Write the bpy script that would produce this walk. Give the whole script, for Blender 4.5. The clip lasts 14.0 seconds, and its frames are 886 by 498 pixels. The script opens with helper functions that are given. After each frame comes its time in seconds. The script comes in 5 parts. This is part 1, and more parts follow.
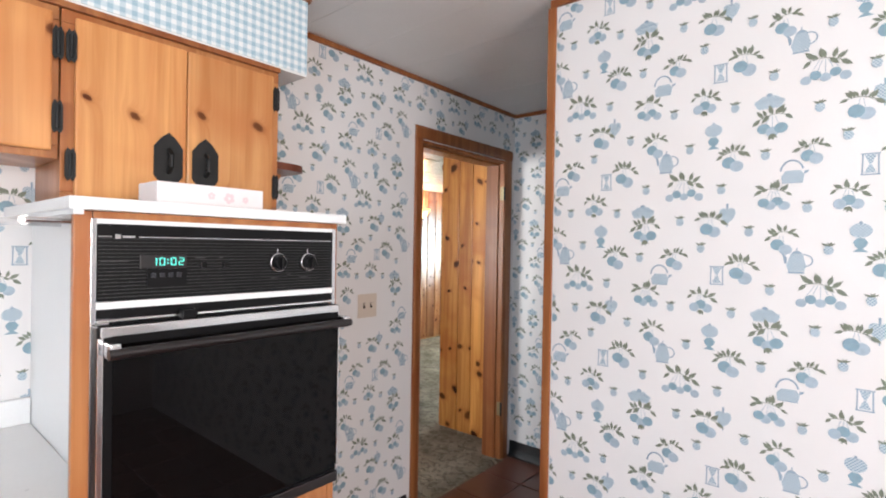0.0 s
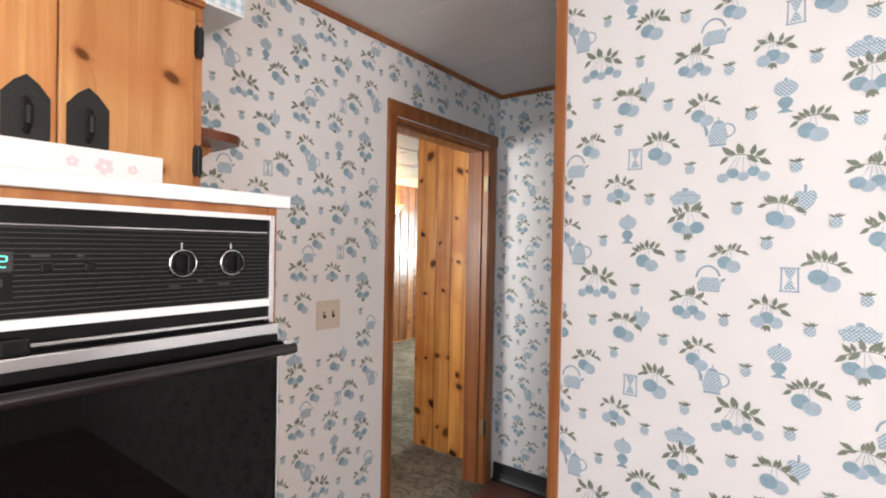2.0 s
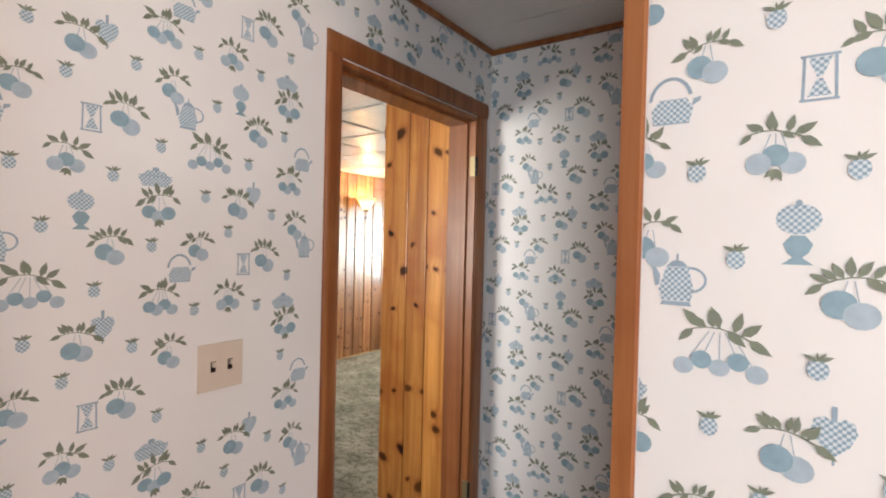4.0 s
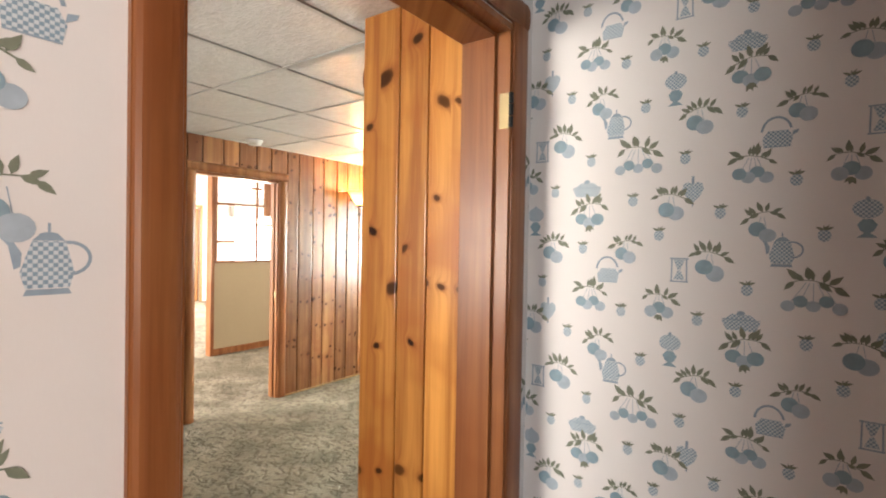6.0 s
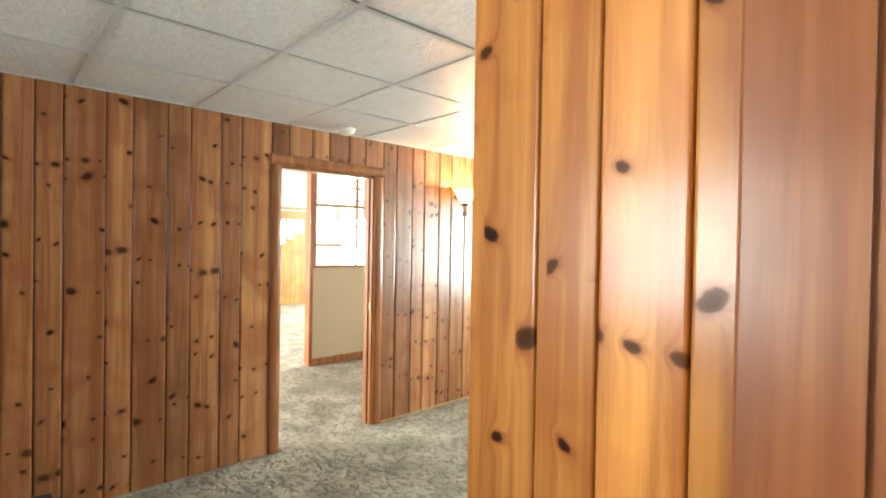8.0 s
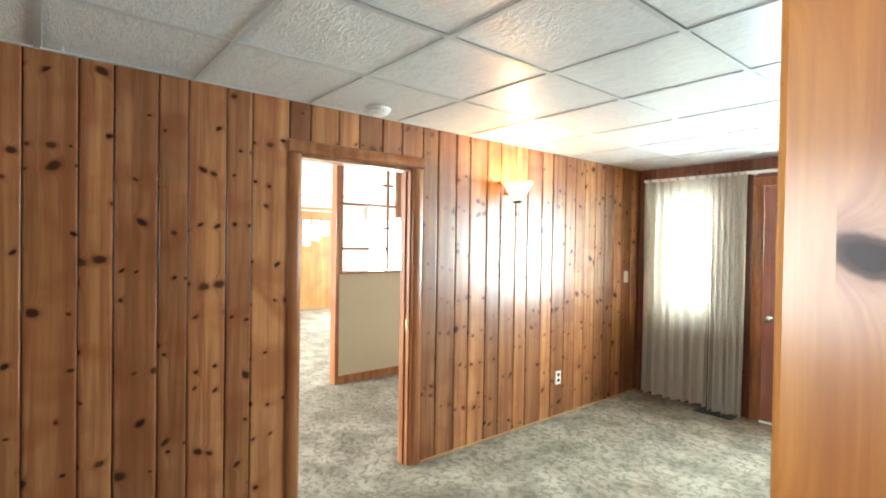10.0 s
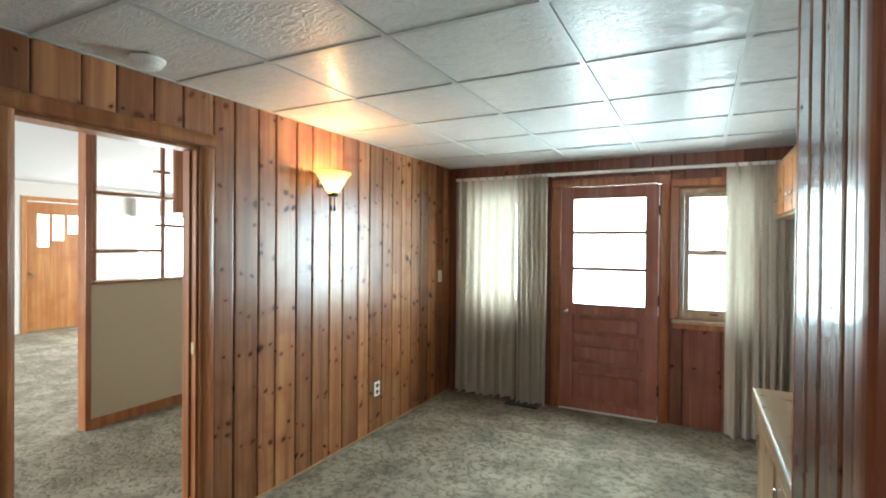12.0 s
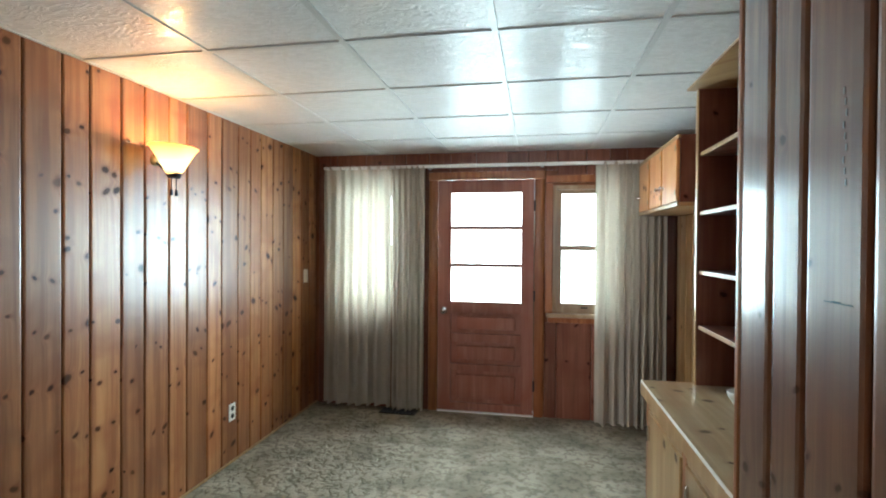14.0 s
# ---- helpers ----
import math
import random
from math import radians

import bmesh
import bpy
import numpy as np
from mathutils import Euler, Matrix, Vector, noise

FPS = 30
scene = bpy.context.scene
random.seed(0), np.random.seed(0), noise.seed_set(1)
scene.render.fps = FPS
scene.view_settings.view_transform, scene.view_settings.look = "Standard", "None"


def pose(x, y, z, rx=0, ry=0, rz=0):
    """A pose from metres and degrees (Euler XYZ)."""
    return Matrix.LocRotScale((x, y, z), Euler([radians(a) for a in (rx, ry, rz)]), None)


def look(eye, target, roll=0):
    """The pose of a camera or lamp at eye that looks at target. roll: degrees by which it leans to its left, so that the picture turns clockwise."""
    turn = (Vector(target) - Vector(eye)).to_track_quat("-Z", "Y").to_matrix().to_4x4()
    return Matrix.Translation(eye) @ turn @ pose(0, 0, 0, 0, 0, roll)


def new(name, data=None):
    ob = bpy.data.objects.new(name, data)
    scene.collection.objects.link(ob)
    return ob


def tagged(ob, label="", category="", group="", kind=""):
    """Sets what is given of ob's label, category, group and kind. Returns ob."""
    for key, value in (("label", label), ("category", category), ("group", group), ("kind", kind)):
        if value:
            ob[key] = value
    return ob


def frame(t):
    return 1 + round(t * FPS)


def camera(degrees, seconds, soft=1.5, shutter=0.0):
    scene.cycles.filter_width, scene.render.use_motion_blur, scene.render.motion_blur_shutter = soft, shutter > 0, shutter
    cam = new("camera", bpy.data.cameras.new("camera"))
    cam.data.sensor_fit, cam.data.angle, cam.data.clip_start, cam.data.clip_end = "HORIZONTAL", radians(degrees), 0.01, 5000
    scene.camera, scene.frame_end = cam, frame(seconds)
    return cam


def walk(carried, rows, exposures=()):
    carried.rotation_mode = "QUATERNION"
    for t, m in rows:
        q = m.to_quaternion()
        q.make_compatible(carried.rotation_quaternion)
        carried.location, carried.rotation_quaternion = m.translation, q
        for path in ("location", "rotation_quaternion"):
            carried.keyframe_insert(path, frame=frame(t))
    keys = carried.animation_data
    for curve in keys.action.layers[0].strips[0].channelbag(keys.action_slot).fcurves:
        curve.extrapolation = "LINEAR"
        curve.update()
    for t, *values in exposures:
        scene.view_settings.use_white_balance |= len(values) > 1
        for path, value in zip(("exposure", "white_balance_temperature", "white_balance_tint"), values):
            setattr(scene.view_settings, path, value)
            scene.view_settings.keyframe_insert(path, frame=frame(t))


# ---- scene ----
cam = camera(83.6, 14.0, soft=2.0)
PATH = [
    (0, (0.239, -0.272, 1.448), (-1.052, 1.255, 1.435), 1.0),
    (0.5, (0.157, -0.224, 1.448), (-1.124, 1.311, 1.436), 1.0),
    (1, (0.067, -0.17, 1.44), (-1.196, 1.381, 1.429), 1.1),
    (1.5, (0.021, -0.106, 1.432), (-1.208, 1.472, 1.421), 1.1),
    (2, (-0.048, 0.029, 1.437), (-1.25, 1.627, 1.421), 1.1),
    (2.5, (-0.132, 0.184, 1.444), (-1.307, 1.802, 1.43), 1.1),
    (3, (-0.202, 0.307, 1.447), (-1.36, 1.938, 1.435), 1.2),
    (3.5, (-0.331, 0.476, 1.46), (-1.475, 2.116, 1.438), 1.5),
    (3.7, (-0.391, 0.548, 1.468), (-1.53, 2.192, 1.441), 1.4),
    (5.8, (-0.931, 1.356, 1.463), (-2.085, 2.989, 1.439), 1.2),
    (6, (-1.021, 1.44, 1.472), (-2.184, 3.068, 1.446), 1.0),
    (6.2, (-1.083, 1.489, 1.468), (-2.256, 3.11, 1.45), 1.2),
    (6.5, (-1.163, 1.573, 1.469), (-2.362, 3.174, 1.449), 1.0),
    (7, (-1.314, 1.739, 1.487), (-2.601, 3.269, 1.463), 0.9),
    (7.5, (-1.444, 1.874, 1.491), (-2.833, 3.313, 1.47), 0.9),
    (8, (-1.597, 2.002, 1.49), (-3.073, 3.352, 1.464), 1.0),
    (8.2, (-1.675, 2.056, 1.488), (-3.181, 3.372, 1.463), 0.9),
    (10.3, (-2.326, 2.334, 1.516), (-3.867, 3.608, 1.491), 0.9),
    (10.5, (-2.397, 2.33, 1.511), (-3.881, 3.67, 1.489), 0.9),
    (11, (-2.488, 2.37, 1.505), (-3.827, 3.856, 1.484), 0.7),
    (11.5, (-2.555, 2.481, 1.511), (-3.705, 4.117, 1.489), 0.6),
    (12, (-2.619, 2.584, 1.514), (-3.536, 4.361, 1.496), 0.5),
    (12.5, (-2.649, 2.654, 1.512), (-3.361, 4.523, 1.496), 0.5),
    (13, (-2.728, 2.739, 1.514), (-3.27, 4.664, 1.493), 0.5),
    (13.5, (-2.833, 2.815, 1.5), (-3.252, 4.77, 1.48), 0.5),
    (14, (-2.916, 2.873, 1.489), (-3.281, 4.839, 1.469), 0.4),
]

# ---------------- light ----------------
EXPO = [(0.0, 0.69, 6020, 9), (3.0, 0.73, 6420, 10), (3.7, 0.78, 6450, 10), (5.8, 1.05, 6950, 13), (6.5, 1.18, 6900, 12), (8.2, 1.26, 6200, 5), (10.3, 1.03, 5900, 4),
        (11.0, 0.66, 5900, 3), (12.0, 0.05, 5800, 3), (13.0, -0.12, 5720, 3), (14.0, -0.04, 5680, 4)]
walk(cam, [(t, look(eye, target, roll)) for t, eye, target, roll in PATH], EXPO)

world = bpy.data.worlds.new("sky")
scene.world = world
world.use_nodes = True
wn = world.node_tree.nodes
sky = wn.new("ShaderNodeTexSky")
sky.sky_type, sky.sun_disc = "NISHITA", False
sky.sun_elevation, sky.sun_rotation = radians(48), radians(300)
wn["Background"].inputs["Strength"].default_value = 0.12
world.node_tree.links.new(sky.outputs["Color"], wn["Background"].inputs["Color"])
sun = new("sun", bpy.data.lights.new("sun", "SUN"))
sun.data.energy, sun.data.angle, sun.data.color = 2.5, radians(0.6), (1.0, 0.95, 0.88)
sun.matrix_world = look((-24, 1, 22), (0, 0, 0))


def window_light(name, eye, target, w, h, watts, colour):
    """Daylight that enters through one opening."""
    la = bpy.data.lights.new(name, "AREA")
    la.shape, la.size, la.size_y, la.energy, la.color = "RECTANGLE", w, h, watts, colour
    ob = new(name, la)
    ob.matrix_world = look(eye, target)
    return ob


DAY = (0.86, 1.0, 0.97)
window_light("door_daylight", (-3.335, 7.42, 1.46), (-3.335, 0, 2.7), 0.80, 1.15, 140, DAY)
window_light("window_daylight", (-2.50, 7.42, 1.46), (-2.50, 0, 2.7), 0.50, 1.10, 28, DAY)
window_light("window_daylight", (-4.40, 7.42, 1.46), (-4.40, 0, 2.7), 0.44, 1.10, 50, DAY)
window_light("kitchen_daylight", (1.28, -2.80, 1.55), (0.55, 0, 2.45), 1.9, 1.2, 52, (0.86, 0.95, 1.0))
window_light("kitchen_daylight", (2.80, -0.4, 1.55), (0, -0.4, 2.35), 1.6, 1.2, 64, (1.0, 0.87, 0.78))
south = window_light("south_daylight", (-3.4, -1.22, 1.5), (-2.15, 2.8, 2.0), 1.6, 1.2, 22, (1.0, 0.97, 0.92))
south.data.spread = radians(85)
window_light("living_light", (-12.75, 9.0, 1.45), (0, 9.0, -1.5), 1.6, 1.7, 410, (1.0, 0.98, 0.94))
# north and south lamps are added at unseen openings to brighten the room
window_light("living_light", (-9.0, 10.75, 1.45), (-9.0, 0, -2.5), 3.2, 1.6, 740, (1.0, 0.98, 0.94))
window_light("living_light", (-9.0, -0.75, 1.45), (-9.0, 9, -2.5), 2.4, 1.4, 600, (1.0, 0.98, 0.94))


# ---------------- materials ----------------
def mat(name):
    m = bpy.data.materials.new(name)
    m.use_nodes = True
    return m, m.node_tree.nodes, m.node_tree.links, m.node_tree.nodes["Principled BSDF"]


def node(ns, kind, **kw):
    n = ns.new(kind)
    for k, v in kw.items():
        n.inputs[k].default_value = v
    return n


def ramp(ns, ls, fac, stops):
    r = ns.new("ShaderNodeValToRGB")
    while len(r.color_ramp.elements) < len(stops):
        r.color_ramp.elements.new(0.5)
    for e, (p, c) in zip(r.color_ramp.elements, stops):
        e.position, e.color = p, (*c, 1) if len(c) == 3 else c
    ls.new(fac, r.inputs["Fac"])
    return r.outputs["Color"]


def mix(ns, ls, fac, a, b, mode="MIX"):
    m = ns.new("ShaderNodeMix")
    m.data_type, m.blend_type = "RGBA", mode
    for sock, v in ((m.inputs[0], fac), (m.inputs[6], a), (m.inputs[7], b)):
        if isinstance(v, (int, float)):
            sock.default_value = v
        elif isinstance(v, tuple):
            sock.default_value = (*v, 1)
        else:
            ls.new(v, sock)
    return m.outputs[2]


def calc(ns, ls, op, a, b=0.0, c=0.0):
    m = ns.new("ShaderNodeMath")
    m.operation = op
    for sock, v in zip(m.inputs, (a, b, c)):
        if isinstance(v, (int, float)):
            sock.default_value = v
        else:
            ls.new(v, sock)
    return m.outputs[0]


def relief(ns, ls, bsdf, height, strength=0.2, distance=0.01):
    b = node(ns, "ShaderNodeBump", Strength=strength, Distance=distance)
    ls.new(height, b.inputs["Height"])
    ls.new(b.outputs["Normal"], bsdf.inputs["Normal"])


def plain(name, colour, rough=0.5, metal=0.0, speckle=0.06, size=30.0, bump=0.05):
    """A painted, plastic or metal surface with slight mottling."""
    m, ns, ls, b = mat(name)
    tc = ns.new("ShaderNodeTexCoord")
    nz = node(ns, "ShaderNodeTexNoise", Scale=size, Detail=4.0)
    ls.new(tc.outputs["Object"], nz.inputs["Vector"])
    big = node(ns, "ShaderNodeTexNoise", Scale=size / 14, Detail=3.0)
    ls.new(tc.outputs["Object"], big.inputs["Vector"])
    lo = tuple(c * (1 - 2 * speckle) for c in colour)
    c1 = mix(ns, ls, nz.outputs["Fac"], lo, colour)
    c2 = mix(ns, ls, big.outputs["Fac"], lo, colour)
    ls.new(mix(ns, ls, 0.5, c1, c2), b.inputs["Base Color"])
    ls.new(calc(ns, ls, "MULTIPLY_ADD", big.outputs["Fac"], 0.12, rough - 0.06), b.inputs["Roughness"])
    b.inputs["Metallic"].default_value = metal
    if bump:
        relief(ns, ls, b, nz.outputs["Fac"], bump, 0.004)
    return m


def wood(name, light, dark, knots=0.5, knot_colour=(0.040, 0.014, 0.008), rough=0.32, upright=True, vary=0.35, cell=(6.0, 6.0), knot_size=1.0, coat=0.0, stain=0.0, shine=0.22, coat_rough=0.17, whorls=3.6, per_metre=11.0):
    """Varnished boards: grain along z (or along the length), knots, and a tone of its own for each board."""
    m, ns, ls, b = mat(name)
    tc = ns.new("ShaderNodeTexCoord")
    sep = ns.new("ShaderNodeSeparateXYZ")
    ls.new(tc.outputs["Object"], sep.inputs[0])
    info = ns.new("ShaderNodeObjectInfo")
    rnd = info.outputs["Random"]
    across = calc(ns, ls, "ADD", sep.outputs["X"], sep.outputs["Y"]) if upright else calc(ns, ls, "ADD", sep.outputs["X"], sep.outputs["Z"])
    along = sep.outputs["Z"] if upright else sep.outputs["Y"]
    shift = calc(ns, ls, "MULTIPLY", rnd, 53.0)
    flat = ns.new("ShaderNodeCombineXYZ")
    ls.new(calc(ns, ls, "MULTIPLY", across, cell[0]), flat.inputs["X"])
    ls.new(calc(ns, ls, "MULTIPLY_ADD", along, cell[1], shift), flat.inputs["Y"])
    # branches left the trunk in whorls, so knots sit side by side at some heights only
    wob = node(ns, "ShaderNodeTexNoise", Scale=2.6, Detail=4.0, Roughness=0.62)
    ls.new(flat.outputs[0], wob.inputs["Vector"])
    wsep = ns.new("ShaderNodeSeparateColor")
    ls.new(wob.outputs["Color"], wsep.inputs[0])

    def nearest(coordinate):
        v = node(ns, "ShaderNodeTexVoronoi", Scale=1.0, Randomness=0.95)
        v.voronoi_dimensions = "1D"
        ls.new(coordinate, v.inputs["W"])
        c = ns.new("ShaderNodeSeparateColor")
        ls.new(v.outputs["Color"], c.inputs[0])
        return calc(ns, ls, "SUBTRACT", coordinate, v.outputs["W"]), c

    up, usep = nearest(calc(ns, ls, "MULTIPLY_ADD", along, whorls, shift))
    aside, csep = nearest(calc(ns, ls, "ADD", calc(ns, ls, "MULTIPLY", across, per_metre), calc(ns, ls, "MULTIPLY_ADD", usep.outputs["Red"], 71.0, shift)))
    dx = calc(ns, ls, "ADD", calc(ns, ls, "DIVIDE", aside, per_metre), calc(ns, ls, "MULTIPLY_ADD", wsep.outputs["Red"], 0.020, -0.010))
    dy = calc(ns, ls, "ADD", calc(ns, ls, "DIVIDE", up, whorls), calc(ns, ls, "MULTIPLY_ADD", csep.outputs["Blue"], 0.050, -0.025))
    dy = calc(ns, ls, "ADD", dy, calc(ns, ls, "MULTIPLY_ADD", wsep.outputs["Green"], 0.020, -0.010))
    dy = calc(ns, ls, "ADD", dy, calc(ns, ls, "MULTIPLY", dx, calc(ns, ls, "MULTIPLY_ADD", usep.outputs["Green"], 1.0, -0.5)))
    reach = calc(ns, ls, "SQRT", calc(ns, ls, "ADD", calc(ns, ls, "POWER", calc(ns, ls, "MULTIPLY", calc(ns, ls, "ABSOLUTE", dx), 0.75), 2.0), calc(ns, ls, "POWER", calc(ns, ls, "ABSOLUTE", dy), 2.0)))
    radius = calc(ns, ls, "MULTIPLY_ADD", calc(ns, ls, "POWER", csep.outputs["Green"], 2.0), 0.013 * knot_size, 0.006 * knot_size)
    present = calc(ns, ls, "LESS_THAN", csep.outputs["Red"], knots)
    rel = calc(ns, ls, "DIVIDE", reach, radius)
    core = ramp(ns, ls, calc(ns, ls, "MULTIPLY", rel, 0.25), [(0.14, (1, 1, 1)), (0.24, (0.88, 0.88, 0.88)), (0.32, (0.22, 0.22, 0.22)), (0.52, (0, 0, 0))])
    core = calc(ns, ls, "MULTIPLY", core, present)
    halo = calc(ns, ls, "MULTIPLY", calc(ns, ls, "POWER", 2.718, calc(ns, ls, "MULTIPLY", rel, -0.95)), present)
    # grain, bent round the knots
    gv = ns.new("ShaderNodeCombineXYZ")
    ls.new(calc(ns, ls, "ADD", calc(ns, ls, "MULTIPLY_ADD", across, 26.0, shift), calc(ns, ls, "MULTIPLY", halo, 2.6)), gv.inputs["X"])
    ls.new(calc(ns, ls, "MULTIPLY", along, 0.9), gv.inputs["Y"])
    ls.new(shift, gv.inputs["Z"])
    grain = node(ns, "ShaderNodeTexNoise", Scale=1.0, Detail=5.0, Roughness=0.62, Distortion=0.5)
    ls.new(gv.outputs[0], grain.inputs["Vector"])
    fv = ns.new("ShaderNodeCombineXYZ")
    ls.new(calc(ns, ls, "MULTIPLY", across, 210.0), fv.inputs["X"])
    ls.new(calc(ns, ls, "MULTIPLY_ADD", along, 5.0, shift), fv.inputs["Y"])
    fine = node(ns, "ShaderNodeTexNoise", Scale=1.0, Detail=3.0)
    ls.new(fv.outputs[0], fine.inputs["Vector"])
    g = ramp(ns, ls, grain.outputs["Fac"], [(0.39, (0, 0, 0)), (0.61, (1, 1, 1))])
    col = mix(ns, ls, g, light, dark)
    col = mix(ns, ls, calc(ns, ls, "MULTIPLY", fine.outputs["Fac"], 0.35), col, dark)
    sv = ns.new("ShaderNodeCombineXYZ")
    ls.new(calc(ns, ls, "MULTIPLY_ADD", across, 13.0, shift), sv.inputs["X"])
    ls.new(calc(ns, ls, "MULTIPLY", along, 0.45), sv.inputs["Y"])
    ls.new(shift, sv.inputs["Z"])
    streak = node(ns, "ShaderNodeTexNoise", Scale=1.0, Detail=4.0, Distortion=0.8)
    ls.new(sv.outputs[0], streak.inputs["Vector"])
    red = (dark[0] * 0.95, dark[1] * 0.72, dark[2] * 0.6)
    col = mix(ns, ls, calc(ns, ls, "MULTIPLY", ramp(ns, ls, streak.outputs["Fac"], [(0.48, (0, 0, 0)), (0.70, (1, 1, 1))]), 0.5), col, red)
    pale = tuple(min(1.0, v * 1.22) for v in light)
    col = mix(ns, ls, calc(ns, ls, "MULTIPLY", ramp(ns, ls, streak.outputs["Fac"], [(0.30, (1, 1, 1)), (0.44, (0, 0, 0))]), 0.6), col, pale)
    patch = node(ns, "ShaderNodeTexNoise", Scale=0.45, Detail=2.0, Distortion=0.6)
    ls.new(flat.outputs[0], patch.inputs["Vector"])
    col = mix(ns, ls, calc(ns, ls, "MULTIPLY", ramp(ns, ls, patch.outputs["Fac"], [(0.48, (0, 0, 0)), (0.68, (1, 1, 1))]), 0.6), col, red)
    tone = mix(ns, ls, rnd, (1 - vary * 0.9, 1 - vary, 1 - vary * 1.05), (1.08, 1.08, 1.08))
    col = mix(ns, ls, 1.0, col, tone, "MULTIPLY")
    if stain:
        sn = node(ns, "ShaderNodeTexNoise", Scale=0.8, Detail=2.0)
        ls.new(flat.outputs[0], sn.inputs["Vector"])
        col = mix(ns, ls, calc(ns, ls, "MULTIPLY", ramp(ns, ls, sn.outputs["Fac"], [(0.5, (0, 0, 0)), (0.75, (1, 1, 1))]), stain), col, (0.10, 0.075, 0.06))
    col = mix(ns, ls, calc(ns, ls, "MINIMUM", calc(ns, ls, "MULTIPLY", halo, 1.25), 0.85), col, (dark[0] * 0.72, dark[1] * 0.46, dark[2] * 0.36))
    heart_col = mix(ns, ls, csep.outputs["Blue"], knot_colour, tuple(0.55 * k + 0.25 * d for d, k in zip(dark, knot_colour)))
    col = mix(ns, ls, core, col, heart_col)
    ls.new(col, b.inputs["Base Color"])
    ls.new(calc(ns, ls, "MULTIPLY_ADD", grain.outputs["Fac"], 0.14, rough - 0.07), b.inputs["Roughness"])
    # dry knots take the varnish in, so they shine less
    ls.new(calc(ns, ls, "MULTIPLY_ADD", core, -0.75 * coat, coat), b.inputs["Coat Weight"])
    ls.new(calc(ns, ls, "MULTIPLY_ADD", core, -0.7 * shine, shine), b.inputs["Specular IOR Level"])
    b.inputs["Coat Roughness"].default_value = coat_rough
    h = calc(ns, ls, "ADD", calc(ns, ls, "MULTIPLY", fine.outputs["Fac"], 0.4), calc(ns, ls, "ADD", grain.outputs["Fac"], calc(ns, ls, "MULTIPLY", core, -0.6)))
    relief(ns, ls, b, h, 0.10, 0.004)
    return m


GROOVE = wood("unlit_board_edge", (0.24, 0.090, 0.038), (0.16, 0.058, 0.024), knots=0.0, rough=0.5)
PINE = wood("knotty_pine", (0.45, 0.200, 0.076), (0.26, 0.097, 0.034), knots=0.55, coat=1.0, rough=0.42, shine=0.16, coat_rough=0.27, vary=0.5, cell=(6.5, 8.0), knot_size=0.98, whorls=4.2, per_metre=13.0, knot_colour=(0.026, 0.009, 0.006))
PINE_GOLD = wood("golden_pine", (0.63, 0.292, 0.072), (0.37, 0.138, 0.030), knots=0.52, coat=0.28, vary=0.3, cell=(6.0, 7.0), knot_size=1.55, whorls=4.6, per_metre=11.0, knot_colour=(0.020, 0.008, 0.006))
# closet's side boards: the front's pine, its dimmer light put into the colour
PINE_SHADED = wood("shaded_pine", (0.23, 0.097, 0.044), (0.13, 0.049, 0.021), knots=0.4, coat=0.85, coat_rough=0.19, rough=0.5, shine=0.06, vary=0.35, stain=0.15, cell=(6.0, 6.0))
PINE_RED = wood("red_stained_pine", (0.22, 0.085, 0.052), (0.14, 0.048, 0.029), knots=0.3, knot_colour=(0.03, 0.012, 0.01), coat=0.2)
CABINET = wood("cabinet_pine", (0.66, 0.335, 0.125), (0.50, 0.215, 0.070), knots=0.55, whorls=3.4, knot_colour=(0.085, 0.022, 0.009), cell=(5.0, 5.5), knot_size=1.2, vary=0.12, coat=0.35, rough=0.36)
CABINET_FRAME = wood("cabinet_frame_pine", (0.47, 0.205, 0.075), (0.34, 0.13, 0.044), knots=0.0, vary=0.12, coat=0.3)
BUILTIN = wood("pale_birch_plywood", (0.41, 0.265, 0.125), (0.31, 0.185, 0.08), knots=0.18, cell=(7.0, 5.0), vary=0.15, coat=0.3)
BUILTIN_TOP = wood("worn_pine_worktop", (0.40, 0.295, 0.175), (0.29, 0.20, 0.11), knots=0.6, upright=False, cell=(7.0, 5.0), vary=0.1, coat=0.4)
TRIM_RED = wood("red_brown_trim", (0.36, 0.142, 0.050), (0.225, 0.077, 0.026), knots=0.0, vary=0.15, rough=0.36, coat=0.25, coat_rough=0.26)
TRIM_DARK = wood("dark_red_trim", (0.20, 0.066, 0.028), (0.13, 0.040, 0.017), knots=0.0, vary=0.1, rough=0.34, coat=0.6, coat_rough=0.14)
TRIM_PINE = wood("amber_trim", (0.33, 0.14, 0.055), (0.21, 0.08, 0.03), knots=0.0, vary=0.15, rough=0.3, coat=0.4)
DOOR_RED = wood("faded_red_door", (0.31, 0.135, 0.095), (0.24, 0.092, 0.064), knots=0.0, vary=0.08, rough=0.42)
WINDOW_WOOD = wood("dull_window_pine", (0.36, 0.265, 0.175), (0.27, 0.185, 0.115), knots=0.0, vary=0.1, coat=0.2)
FLUSH = wood("flush_mahogany", (0.17, 0.08, 0.05), (0.11, 0.048, 0.03), knots=0.0, vary=0.1, rough=0.3, coat=1.0)
OAK = wood("honey_oak", (0.32, 0.150, 0.050), (0.25, 0.105, 0.031), knots=0.0, vary=0.1, rough=0.35)

